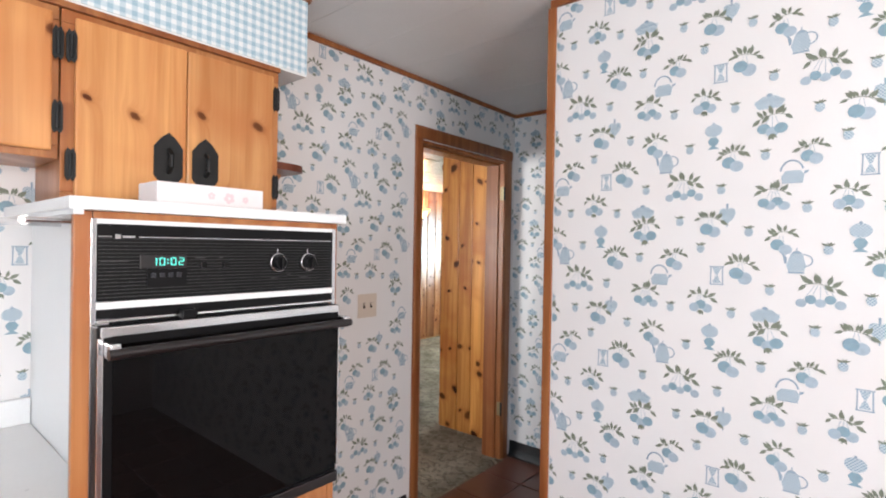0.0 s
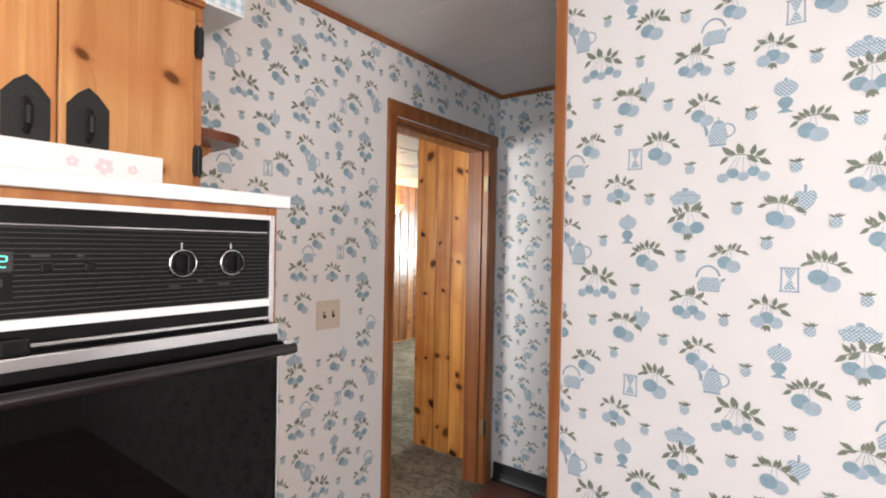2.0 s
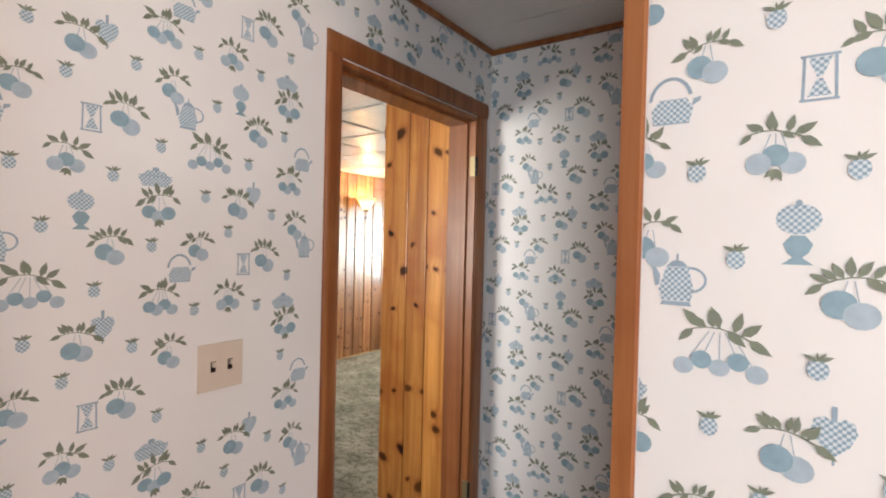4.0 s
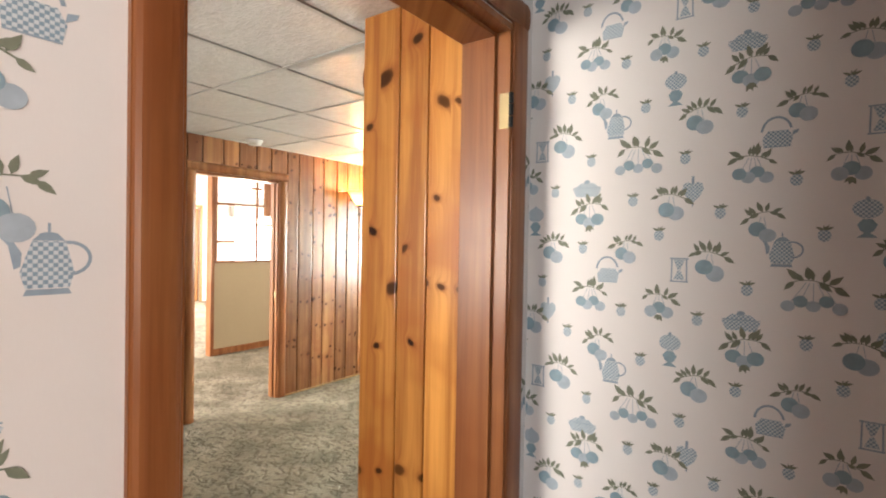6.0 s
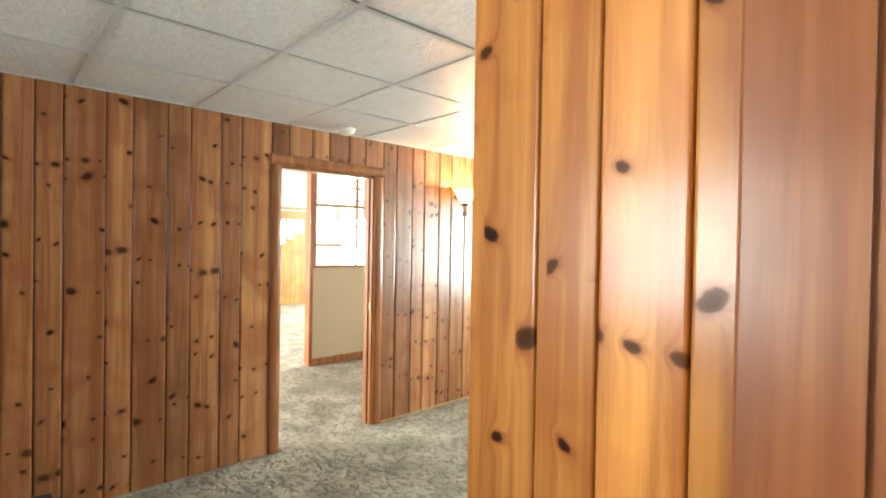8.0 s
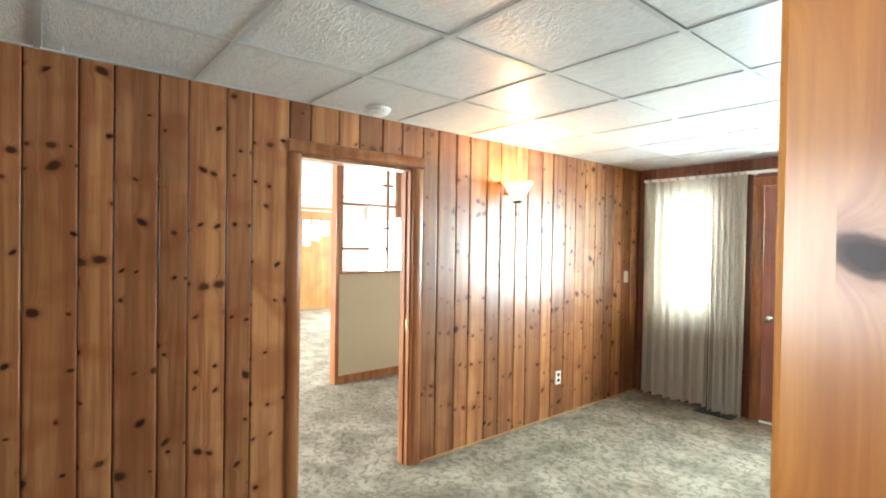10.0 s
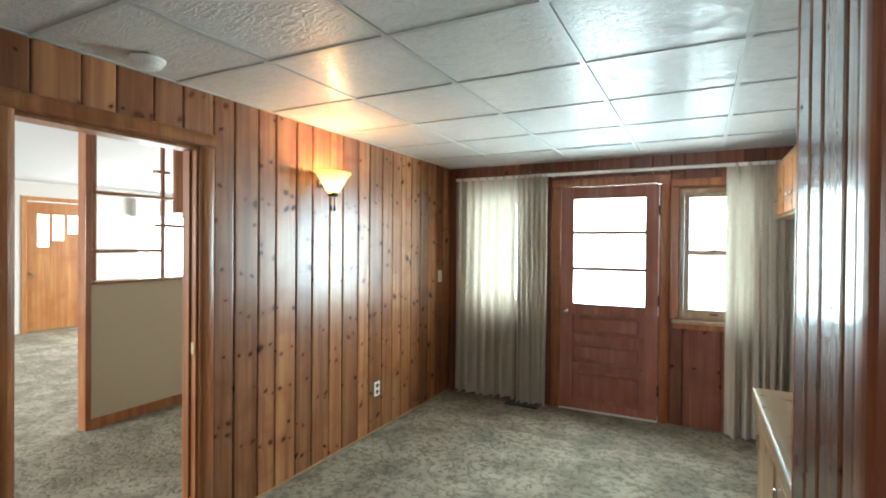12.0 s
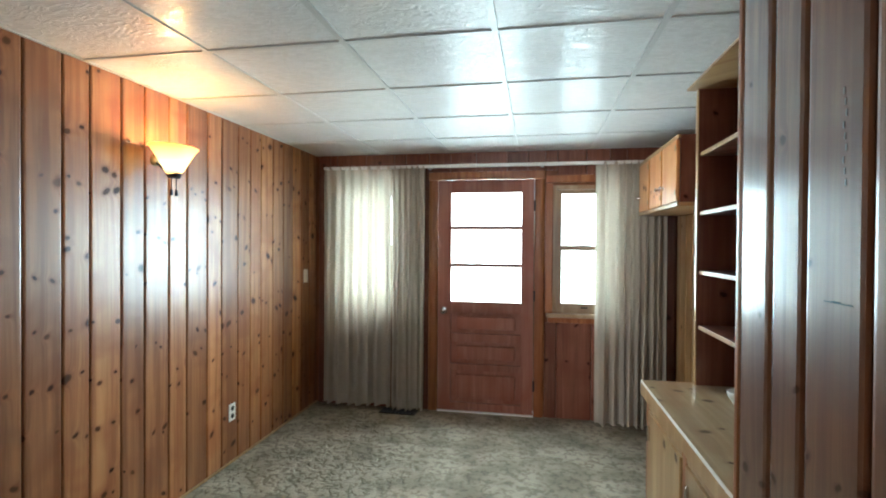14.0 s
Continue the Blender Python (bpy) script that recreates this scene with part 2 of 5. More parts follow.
WHITE = plain("white_paint", (0.80, 0.80, 0.78), 0.45)
CEIL_WHITE = plain("kitchen_ceiling_paint", (0.84, 0.84, 0.83), 0.42, size=60, bump=0.12)
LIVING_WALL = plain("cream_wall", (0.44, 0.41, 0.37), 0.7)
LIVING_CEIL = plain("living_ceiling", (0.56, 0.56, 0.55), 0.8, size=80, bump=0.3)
LAMINATE = plain("white_laminate", (0.82, 0.81, 0.80), 0.3, size=120)
BLACK = plain("black_enamel", (0.008, 0.0075, 0.008), 0.30, bump=0.0)
BLACK.node_tree.nodes["Principled BSDF"].inputs["Specular IOR Level"].default_value = 0.12
DARK_RUBBER = plain("black_cove_base", (0.012, 0.012, 0.013), 0.45)
IRON = plain("black_wrought_iron", (0.012, 0.012, 0.012), 0.55, 0.3, bump=0.3, size=90)
CHROME = plain("chrome", (0.72, 0.72, 0.73), 0.16, 1.0, bump=0.0)
BRASS = plain("brass", (0.31, 0.235, 0.125), 0.45, 0.8)
BEIGE_PLASTIC = plain("ivory_plastic", (0.68, 0.575, 0.475), 0.35, bump=0.0)
WHITE_PLASTIC = plain("white_plastic", (0.80, 0.80, 0.77), 0.35, bump=0.0)
OLIVE = plain("khaki_wall_paint", (0.43, 0.345, 0.225), 0.6)
GRID_BAR = plain("ceiling_grid_enamel", (0.47, 0.475, 0.455), 0.38)
ROD = plain("white_rod_enamel", (0.72, 0.70, 0.66), 0.35)
DARK_METAL = plain("dark_heater_metal", (0.03, 0.03, 0.035), 0.4, 0.4)
BROWN_BAKELITE = plain("brown_glass_trim", (0.012, 0.009, 0.009), 0.3, bump=0.0)
SCUFF = plain("grey_brown_scuff", (0.13, 0.085, 0.06), 0.6, bump=0.0)
INK = plain("dark_ink", (0.022, 0.016, 0.013), 0.8, bump=0.0)
INK.node_tree.nodes["Principled BSDF"].inputs["Specular IOR Level"].default_value = 0.05
PALE_INK = plain("pale_panel_print", (0.036, 0.035, 0.033), 0.5, bump=0.0)
PINK_INK = plain("pink_flower_print", (0.79, 0.58, 0.60), 0.7, bump=0.0)
CARTON = plain("white_carton", (0.82, 0.76, 0.75), 0.6)


def glass_material(name, tint, rough=0.0):
    m, ns, ls, b = mat(name)
    b.inputs["Base Color"].default_value = (*tint, 1)
    b.inputs["Roughness"].default_value = rough
    b.inputs["Transmission Weight"].default_value = 1.0
    b.inputs["IOR"].default_value = 1.45
    return m


GLASS = glass_material("window_glass", (0.98, 1.0, 0.99))


def oven_glass():
    m, ns, ls, b = mat("smoked_oven_glass")
    b.inputs["Base Color"].default_value = (0.003, 0.0025, 0.0025, 1)
    b.inputs["Roughness"].default_value = 0.03
    b.inputs["Specular IOR Level"].default_value = 0.16
    return m


OVEN_GLASS = oven_glass()


def glow(name, colour, strength):
    m, ns, ls, b = mat(name)
    b.inputs["Base Color"].default_value = (*colour, 1)
    b.inputs["Emission Color"].default_value = (*colour, 1)
    b.inputs["Emission Strength"].default_value = strength
    return m


CLOCK_GLOW = glow("clock_digits", (0.12, 0.80, 0.62), 0.9)
SHADE_GLOW = glow("lit_alabaster_glass", (1.0, 0.52, 0.14), 3.6)
SHADE_GLOW.node_tree.nodes["Principled BSDF"].inputs["Base Color"].default_value = (0.45, 0.27, 0.10, 1)


def shade_gradient():
    """Glass brightest round the bulb and amber at its rim."""
    ns, ls = SHADE_GLOW.node_tree.nodes, SHADE_GLOW.node_tree.links
    tc, sep = ns.new("ShaderNodeTexCoord"), ns.new("ShaderNodeSeparateXYZ")
    ls.new(tc.outputs["Object"], sep.inputs[0])
    f = calc(ns, ls, "MULTIPLY_ADD", sep.outputs["Z"], 7.0, -1.845 * 7.0)
    c = ramp(ns, ls, f, [(0.0, (1.0, 0.50, 0.12)), (0.25, (1.0, 0.74, 0.34)), (0.55, (1.0, 0.58, 0.19)), (0.95, (0.66, 0.26, 0.05))])
    ls.new(c, ns["Principled BSDF"].inputs["Emission Color"])


shade_gradient()


def paper():
    m, ns, ls, b = mat("wallpaper_ground")
    tc = ns.new("ShaderNodeTexCoord")
    nz = node(ns, "ShaderNodeTexNoise", Scale=900.0, Detail=2.0)
    mp = ns.new("ShaderNodeMapping")
    mp.inputs["Scale"].default_value = (1, 1, 0.15)
    ls.new(tc.outputs["Object"], mp.inputs["Vector"])
    ls.new(mp.outputs[0], nz.inputs["Vector"])
    big = node(ns, "ShaderNodeTexNoise", Scale=2.5, Detail=4.0)
    ls.new(tc.outputs["Object"], big.inputs["Vector"])
    c = mix(ns, ls, big.outputs["Fac"], (0.74, 0.70, 0.68), (0.80, 0.78, 0.77))
    c = mix(ns, ls, calc(ns, ls, "MULTIPLY", nz.outputs["Fac"], 0.16), c, (0.62, 0.58, 0.56))
    ls.new(c, b.inputs["Base Color"])
    b.inputs["Roughness"].default_value = 0.5
    relief(ns, ls, b, nz.outputs["Fac"], 0.06, 0.001)
    return m


PAPER = paper()


def print_ink(name, colour, checked=None):
    """Faded printing ink; checked gives it a slanting gingham weave in that second colour."""
    m, ns, ls, b = mat(name)
    tc = ns.new("ShaderNodeTexCoord")
    nz = node(ns, "ShaderNodeTexNoise", Scale=60.0, Detail=3.0)
    ls.new(tc.outputs["Object"], nz.inputs["Vector"])
    c = mix(ns, ls, nz.outputs["Fac"], tuple(0.78 * v for v in colour), tuple(min(1, 1.18 * v) for v in colour))
    if checked:
        sep = ns.new("ShaderNodeSeparateXYZ")
        ls.new(tc.outputs["Object"], sep.inputs[0])
        u = calc(ns, ls, "ADD", sep.outputs["X"], sep.outputs["Y"])
        s1 = calc(ns, ls, "SINE", calc(ns, ls, "MULTIPLY", calc(ns, ls, "ADD", u, sep.outputs["Z"]), 760.0))
        s2 = calc(ns, ls, "SINE", calc(ns, ls, "MULTIPLY", calc(ns, ls, "SUBTRACT", u, sep.outputs["Z"]), 760.0))
        k = calc(ns, ls, "MULTIPLY_ADD", calc(ns, ls, "ADD", s1, s2), 1.5, 0.45)
        cl = ns.new("ShaderNodeClamp")
        ls.new(k, cl.inputs["Value"])
        c = mix(ns, ls, cl.outputs[0], c, checked)
    ls.new(c, b.inputs["Base Color"])
    b.inputs["Roughness"].default_value = 0.55
    return m


INK_LEAF = print_ink("leaf_ink", (0.185, 0.205, 0.150))
INK_BLUE = print_ink("blue_fruit_ink", (0.235, 0.345, 0.41))
INK_PALE = print_ink("pale_fruit_ink", (0.38, 0.455, 0.52))
INK_LINE = print_ink("grey_blue_line_ink", (0.28, 0.36, 0.44))
INK_CHECK = print_ink("checked_ink", (0.225, 0.325, 0.41), (0.58, 0.63, 0.66))


def gingham():
    m, ns, ls, b = mat("blue_gingham")
    tc = ns.new("ShaderNodeTexCoord")
    sep = ns.new("ShaderNodeSeparateXYZ")
    ls.new(tc.outputs["Object"], sep.inputs[0])
    u = calc(ns, ls, "ADD", sep.outputs["X"], sep.outputs["Y"])
    f = 1 / 0.030
    a = calc(ns, ls, "GREATER_THAN", calc(ns, ls, "FRACT", calc(ns, ls, "MULTIPLY_ADD", u, f, 50.0)), 0.5)
    c = calc(ns, ls, "GREATER_THAN", calc(ns, ls, "FRACT", calc(ns, ls, "MULTIPLY", sep.outputs["Z"], f)), 0.5)
    s = calc(ns, ls, "MULTIPLY", calc(ns, ls, "ADD", a, c), 0.5)
    nz = node(ns, "ShaderNodeTexNoise", Scale=400.0, Detail=2.0)
    ls.new(tc.outputs["Object"], nz.inputs["Vector"])
    col = ramp(ns, ls, s, [(0.0, (0.78, 0.80, 0.80)), (0.5, (0.50, 0.61, 0.66)), (1.0, (0.28, 0.44, 0.53))])
    col = mix(ns, ls, calc(ns, ls, "MULTIPLY", nz.outputs["Fac"], 0.25), col, (0.72, 0.74, 0.75))
    ls.new(col, b.inputs["Base Color"])
    b.inputs["Roughness"].default_value = 0.55
    return m


GINGHAM = gingham()


def carpet_material():
    m, ns, ls, b = mat("sculptured_shag_carpet")
    tc = ns.new("ShaderNodeTexCoord")
    warp = node(ns, "ShaderNodeTexNoise", Scale=9.0, Detail=3.0)
    ls.new(tc.outputs["Object"], warp.inputs["Vector"])
    add = ns.new("ShaderNodeVectorMath")
    add.operation = "MULTIPLY_ADD"
    add.inputs[1].default_value = (0.16, 0.16, 0.16)
    ls.new(warp.outputs["Color"], add.inputs[0])
    ls.new(tc.outputs["Object"], add.inputs[2])
    squ = node(ns, "ShaderNodeTexVoronoi", Scale=16.0)
    squ.feature = "DISTANCE_TO_EDGE"
    ls.new(add.outputs[0], squ.inputs["Vector"])
    gate = node(ns, "ShaderNodeTexNoise", Scale=17.0, Detail=3.0)
    ls.new(tc.outputs["Object"], gate.inputs["Vector"])
    line = ramp(ns, ls, squ.outputs["Distance"], [(0.0, (1, 1, 1)), (0.08, (0.7, 0.7, 0.7)), (0.24, (0, 0, 0))])
    line = calc(ns, ls, "MULTIPLY", line, ramp(ns, ls, gate.outputs["Fac"], [(0.43, (0, 0, 0)), (0.56, (1, 1, 1))]))
    fib = node(ns, "ShaderNodeTexNoise", Scale=160.0, Detail=4.0)
    ls.new(tc.outputs["Object"], fib.inputs["Vector"])
    blot = node(ns, "ShaderNodeTexNoise", Scale=3.5, Detail=4.0)
    ls.new(tc.outputs["Object"], blot.inputs["Vector"])
    wide = node(ns, "ShaderNodeTexNoise", Scale=0.7, Detail=3.0)
    ls.new(tc.outputs["Object"], wide.inputs["Vector"])
    c = mix(ns, ls, ramp(ns, ls, blot.outputs["Fac"], [(0.35, (0, 0, 0)), (0.65, (1, 1, 1))]), (0.200, 0.173, 0.132), (0.415, 0.368, 0.288))
    c = mix(ns, ls, ramp(ns, ls, wide.outputs["Fac"], [(0.4, (0, 0, 0)), (0.7, (0.5, 0.5, 0.5))]), c, (0.20, 0.155, 0.108))
    c = mix(ns, ls, calc(ns, ls, "MULTIPLY", fib.outputs["Fac"], 0.35), c, (0.16, 0.135, 0.095))
    c = mix(ns, ls, calc(ns, ls, "MULTIPLY", line, 0.60), c, (0.085, 0.070, 0.048))
    ls.new(c, b.inputs["Base Color"])
    b.inputs["Roughness"].default_value = 0.95
    b.inputs["Specular IOR Level"].default_value = 0.1
    h = calc(ns, ls, "ADD", calc(ns, ls, "MULTIPLY", fib.outputs["Fac"], 0.5), calc(ns, ls, "MULTIPLY", line, -1.0))
    relief(ns, ls, b, h, 0.6, 0.015)
    return m


CARPET = carpet_material()


def embossed_tile():
    m, ns, ls, b = mat("embossed_ceiling_tile")
    tc = ns.new("ShaderNodeTexCoord")
    mp = ns.new("ShaderNodeMapping")
    mp.inputs["Scale"].default_value = (13, 44, 20)
    ls.new(tc.outputs["Object"], mp.inputs["Vector"])
    nz = node(ns, "ShaderNodeTexNoise", Scale=1.0, Detail=3.0, Distortion=1.2)
    ls.new(mp.outputs[0], nz.inputs["Vector"])
    ridge = ramp(ns, ls, nz.outputs["Fac"], [(0.40, (0, 0, 0)), (0.50, (1, 1, 1)), (0.60, (0.2, 0.2, 0.2))])
    # hollows of the emboss get their shade in the colour, besides the bump
    c = mix(ns, ls, ridge, (0.66, 0.66, 0.64), (0.79, 0.79, 0.77))
    ls.new(c, b.inputs["Base Color"])
    b.inputs["Roughness"].default_value = 0.22
    b.inputs["Specular IOR Level"].default_value = 0.9
    relief(ns, ls, b, ridge, 0.55, 0.004)
    return m


TILE_CEIL = embossed_tile()


def cloth():
    m, ns, ls, b = mat("oatmeal_drape_cloth")
    tc = ns.new("ShaderNodeTexCoord")
    nz = node(ns, "ShaderNodeTexNoise", Scale=260.0, Detail=3.0)
    mp = ns.new("ShaderNodeMapping")
    mp.inputs["Scale"].default_value = (1, 1, 0.25)
    ls.new(tc.outputs["Object"], mp.inputs["Vector"])
    ls.new(mp.outputs[0], nz.inputs["Vector"])
    c = mix(ns, ls, nz.outputs["Fac"], (0.39, 0.335, 0.265), (0.56, 0.49, 0.40))
    ls.new(c, b.inputs["Base Color"])
    b.inputs["Roughness"].default_value = 0.9
    tr = ns.new("ShaderNodeBsdfTranslucent")
    ls.new(c, tr.inputs["Color"])
    ms = ns.new("ShaderNodeMixShader")
    ms.inputs[0].default_value = 0.31
    ls.new(b.outputs[0], ms.inputs[1])
    ls.new(tr.outputs[0], ms.inputs[2])
    ls.new(ms.outputs[0], ns["Material Output"].inputs["Surface"])
    relief(ns, ls, b, nz.outputs["Fac"], 0.2, 0.002)
    return m


CLOTH = cloth()
FLOOR_TILE = plain("red_brown_quarry_tile", (0.17, 0.062, 0.04), 0.3, speckle=0.18, size=14)
GROUT = plain("dark_grout", (0.05, 0.035, 0.03), 0.9)
GRASS = plain("lawn", (0.07, 0.11, 0.04), 0.95, speckle=0.25, size=3)


# ---------------- building blocks ----------------
def box(bm, x0, x1, y0, y1, z0, z1, bevel=0.0):
    r = bmesh.ops.create_cube(bm, size=1.0, matrix=Matrix.LocRotScale(((x0 + x1) / 2, (y0 + y1) / 2, (z0 + z1) / 2), None, (abs(x1 - x0), abs(y1 - y0), abs(z1 - z0))))
    if bevel:
        es = list({e for v in r["verts"] for e in v.link_edges})
        bmesh.ops.bevel(bm, geom=es, offset=bevel, segments=2, profile=0.6, affect="EDGES")
    return bm


def rod(bm, a, b, r0, r1=None, seg=12):
    a, b = Vector(a), Vector(b)
    q = (b - a).to_track_quat("Z", "Y")
    bmesh.ops.create_cone(bm, cap_ends=True, segments=seg, radius1=r0, radius2=r0 if r1 is None else r1, depth=(b - a).length, matrix=Matrix.LocRotScale((a + b) / 2, q, None))
    return bm


def lathe(bm, profile, at, axis=(0, 0, 1), seg=28):
    """Turns a profile of (radius, height) about an axis at a place."""
    q = Vector(axis).to_track_quat("Z", "Y")
    rings = []
    for r, h in profile:
        rings.append([bm.verts.new(Vector(at) + q @ Vector((r * math.cos(2 * math.pi * i / seg), r * math.sin(2 * math.pi * i / seg), h))) for i in range(seg)])
    for r0, r1 in zip(rings, rings[1:]):
        for i in range(seg):
            bm.faces.new((r0[i], r0[(i + 1) % seg], r1[(i + 1) % seg], r1[i]))
    return bm


def prism(bm, outline, lo, hi, axis="z"):
    """Extrudes an outline of (u, v) from lo to hi along an axis: z gives (u, v, w), y gives (u, w, v), x gives (w, u, v)."""
    put = {"z": lambda u, v, w: (u, v, w), "y": lambda u, v, w: (u, w, v), "x": lambda u, v, w: (w, u, v)}[axis]
    a = [bm.verts.new(put(u, v, lo)) for u, v in outline]
    b = [bm.verts.new(put(u, v, hi)) for u, v in outline]
    n = len(a)
    for i in range(n):
        bm.faces.new((a[i], a[(i + 1) % n], b[(i + 1) % n], b[i]))
    bm.faces.new(a[::-1])
    bm.faces.new(b)
    return bm


def part(name, bm, material, parent=None, label="", smooth=False):
    bmesh.ops.recalc_face_normals(bm, faces=bm.faces)
    me = bpy.data.meshes.new(name)
    bm.to_mesh(me)
    bm.free()
    if smooth:
        me.polygons.foreach_set("use_smooth", [True] * len(me.polygons))
    for m in material if isinstance(material, (list, tuple)) else (material,):
        me.materials.append(m)
    ob = new(name, me)
    ob.parent = parent
    if label:
        ob["label"] = label
    return ob


def boxes(name, material, parent, *specs, bevel=0.0, label=""):
    bm = bmesh.new()
    for s in specs:
        box(bm, *s, bevel=bevel)
    return part(name, bm, material, parent, label)


def thing(name, label, category, group="", kind=""):
    return tagged(new(name), label, category, group, kind)


def structure(name, material, label, category, *specs, bevel=0.0):
    return tagged(boxes(name, material, None, *specs, bevel=bevel), label, category, kind="structure")


def plank(axis, face, side, u0, u1, z0, z1, material, parent, thick=0.018, edge=0.010, name="board"):
    """An upright board with eased edges on a wall. axis: the wall's normal; face: where its back is; side: +1 or -1, the way it looks."""
    g = 0.0014
    u0, u1 = u0 + g, u1 - g
    back, shoulder, front = face, face + side * (thick - edge), face + side * thick
    ease = [(0.0, 0.0), (0.16 * edge, 0.5 * edge), (0.52 * edge, 0.86 * edge), (1.15 * edge, edge)]
    prof = [(u0, back)] + [(u0 + p, shoulder + side * q) for p, q in ease] + [(u1 - p, shoulder + side * q) for p, q in ease[::-1]] + [(u1, back)]
    bm = bmesh.new()
    prism(bm, [(d, u) if axis == "x" else (u, d) for u, d in prof], z0, z1)
    return part(name, bm, material, parent)


def moulding(bm, axis, face, side, u0, u1, z0, z1, upright=True, thick=0.02):
    """Rounded casing on a wall."""
    w = (u1 - u0) if upright else (z1 - z0)
    prof = [(0, 0), (0, thick * 0.55)] + [(w * (0.5 - 0.5 * math.cos(math.pi * k / 8)) * 0.94 + 0.03 * w, thick * (0.55 + 0.45 * math.sin(math.pi * k / 8))) for k in range(9)] + [(w, thick * 0.55), (w, 0)]
    if upright:
        prism(bm, [(face + side * d, u0 + p) if axis == "x" else (u0 + p, face + side * d) for p, d in prof], z0, z1)
    elif axis == "x":
        prism(bm, [(face + side * d, z0 + p) for p, d in prof], u0, u1, "y")
    else:
        prism(bm, [(face + side * d, z0 + p) for p, d in prof], u0, u1, "x")
    return bm


# ---------------- the shell ----------------
KW, PW = -1.625, -1.77          # kitchen and panelled faces of the wall between
WEST, NORTH = -4.925, 7.225     # faces of the panelled walls
CEIL, KCEIL, LCEIL = 2.305, 2.365, 2.50
WB, NB = WEST - 0.018, NORTH + 0.018

structure("ground", GRASS, "green lawn round the house", "lawn", (-400, 400, -400, 400, -0.40, -0.30))
structure("floor", CARPET, "mottled cream and sage sculptured shag carpet", "carpet", (-12.4, PW - 0.0, -1.0, 10.4, -0.12, 0.0))
kitchen_floor = structure("floor_kitchen", GROUT, "red-brown quarry tile kitchen floor with dark joints", "tile floor", (PW, 2.6, -2.6, 2.69, -0.12, -0.006))
structure("threshold_carpet", CARPET, "mottled shag carpet run into the kitchen doorway", "carpet", (PW + 0.001, KW + 0.03, 1.72, 2.575, -0.005, 0.001))

wall_west = structure("wall_west", GROOVE, "varnished knotty pine board wall with a doorway", "panelled wall",
                      (WB - 0.10, WB, -1.0, 3.50, 0, CEIL + 0.2), (WB - 0.10, WB, 4.30, NB + 0.1, 0, CEIL + 0.2), (WB - 0.10, WB, 3.50, 4.30, 2.01, CEIL + 0.2))
wall_north = structure("wall_north", GROOVE, "red-stained pine board wall round a glazed door and two windows", "panelled wall",
                       (WB - 0.1, -4.66, NB, NB + 0.12, -0.3, 2.6), (-4.14, -3.785, NB, NB + 0.12, -0.3, 2.6), (-2.885, -2.765, NB, NB + 0.12, -0.3, 2.6), (-2.235, -1.5, NB, NB + 0.12, -0.3, 2.6),
                       (-4.66, -4.14, NB, NB + 0.12, -0.3, 0.90), (-4.66, -4.14, NB, NB + 0.12, 2.00, 2.6), (-3.785, -2.885, NB, NB + 0.12, -0.3, -0.01), (-3.785, -2.885, NB, NB + 0.12, 2.07, 2.6),
                       (-2.765, -2.235, NB, NB + 0.12, -0.3, 0.90), (-2.765, -2.235, NB, NB + 0.12, 2.00, 2.6))
wall_between = structure("wall_between", PAPER, "fruit and teapot wallpapered wall with an open doorway", "papered wall",
                         (PW + 0.018, KW, -2.7, 1.73, 0, 2.6), (PW + 0.018, KW, 2.575, NB, 0, 2.6), (PW + 0.018, KW, 1.73, 2.575, 2.03, 2.6))
wall_kitchen_north = structure("wall_kitchen_north", PAPER, "fruit and teapot wallpapered wall beside the doorway", "papered wall", (KW, 2.7, 2.69, 2.79, 0, 2.6))
wall_partition = structure("wall_partition", PAPER, "white wallpapered partition with blue fruit and teapots", "papered wall", (-0.645, 2.7, 1.40, 1.50, 0, 2.6))
structure("wall_kitchen_south", PAPER, "plain papered wall with a wide window opening", "papered wall", (KW, 0.33, -2.72, -2.6, 0, 2.6), (2.23, 2.7, -2.72, -2.6, 0, 2.6), (0.33, 2.23, -2.72, -2.6, 0, 0.95), (0.33, 2.23, -2.72, -2.6, 2.15, 2.6))
structure("wall_kitchen_east", PAPER, "plain papered wall with a window opening", "papered wall", (2.6, 2.72, -2.7, -1.2, 0, 2.6), (2.6, 2.72, 0.4, 2.8, 0, 2.6), (2.6, 2.72, -1.2, 0.4, 0, 0.95), (2.6, 2.72, -1.2, 0.4, 2.15, 2.6))
structure("wall_panelled_south", PINE, "plain pine wall with a window opening", "panelled wall", (WB, -4.2, -1.1, -1.0, 0, 2.6), (-2.6, PW + 0.018, -1.1, -1.0, 0, 2.6), (-4.2, -2.6, -1.1, -1.0, 0, 0.9), (-4.2, -2.6, -1.1, -1.0, 2.1, 2.6))
structure("ceiling_kitchen", CEIL_WHITE, "off-white painted kitchen ceiling in butted panels", "ceiling", (PW + 0.018, 2.72, -2.72, 2.79, KCEIL + 0.004, KCEIL + 0.1),
          *((PW + 0.018, 2.72, -2.72 + 0.305 * k + 0.0012, min(-2.72 + 0.305 * (k + 1) - 0.0012, 2.79), KCEIL, KCEIL + 0.0035) for k in range(19)))

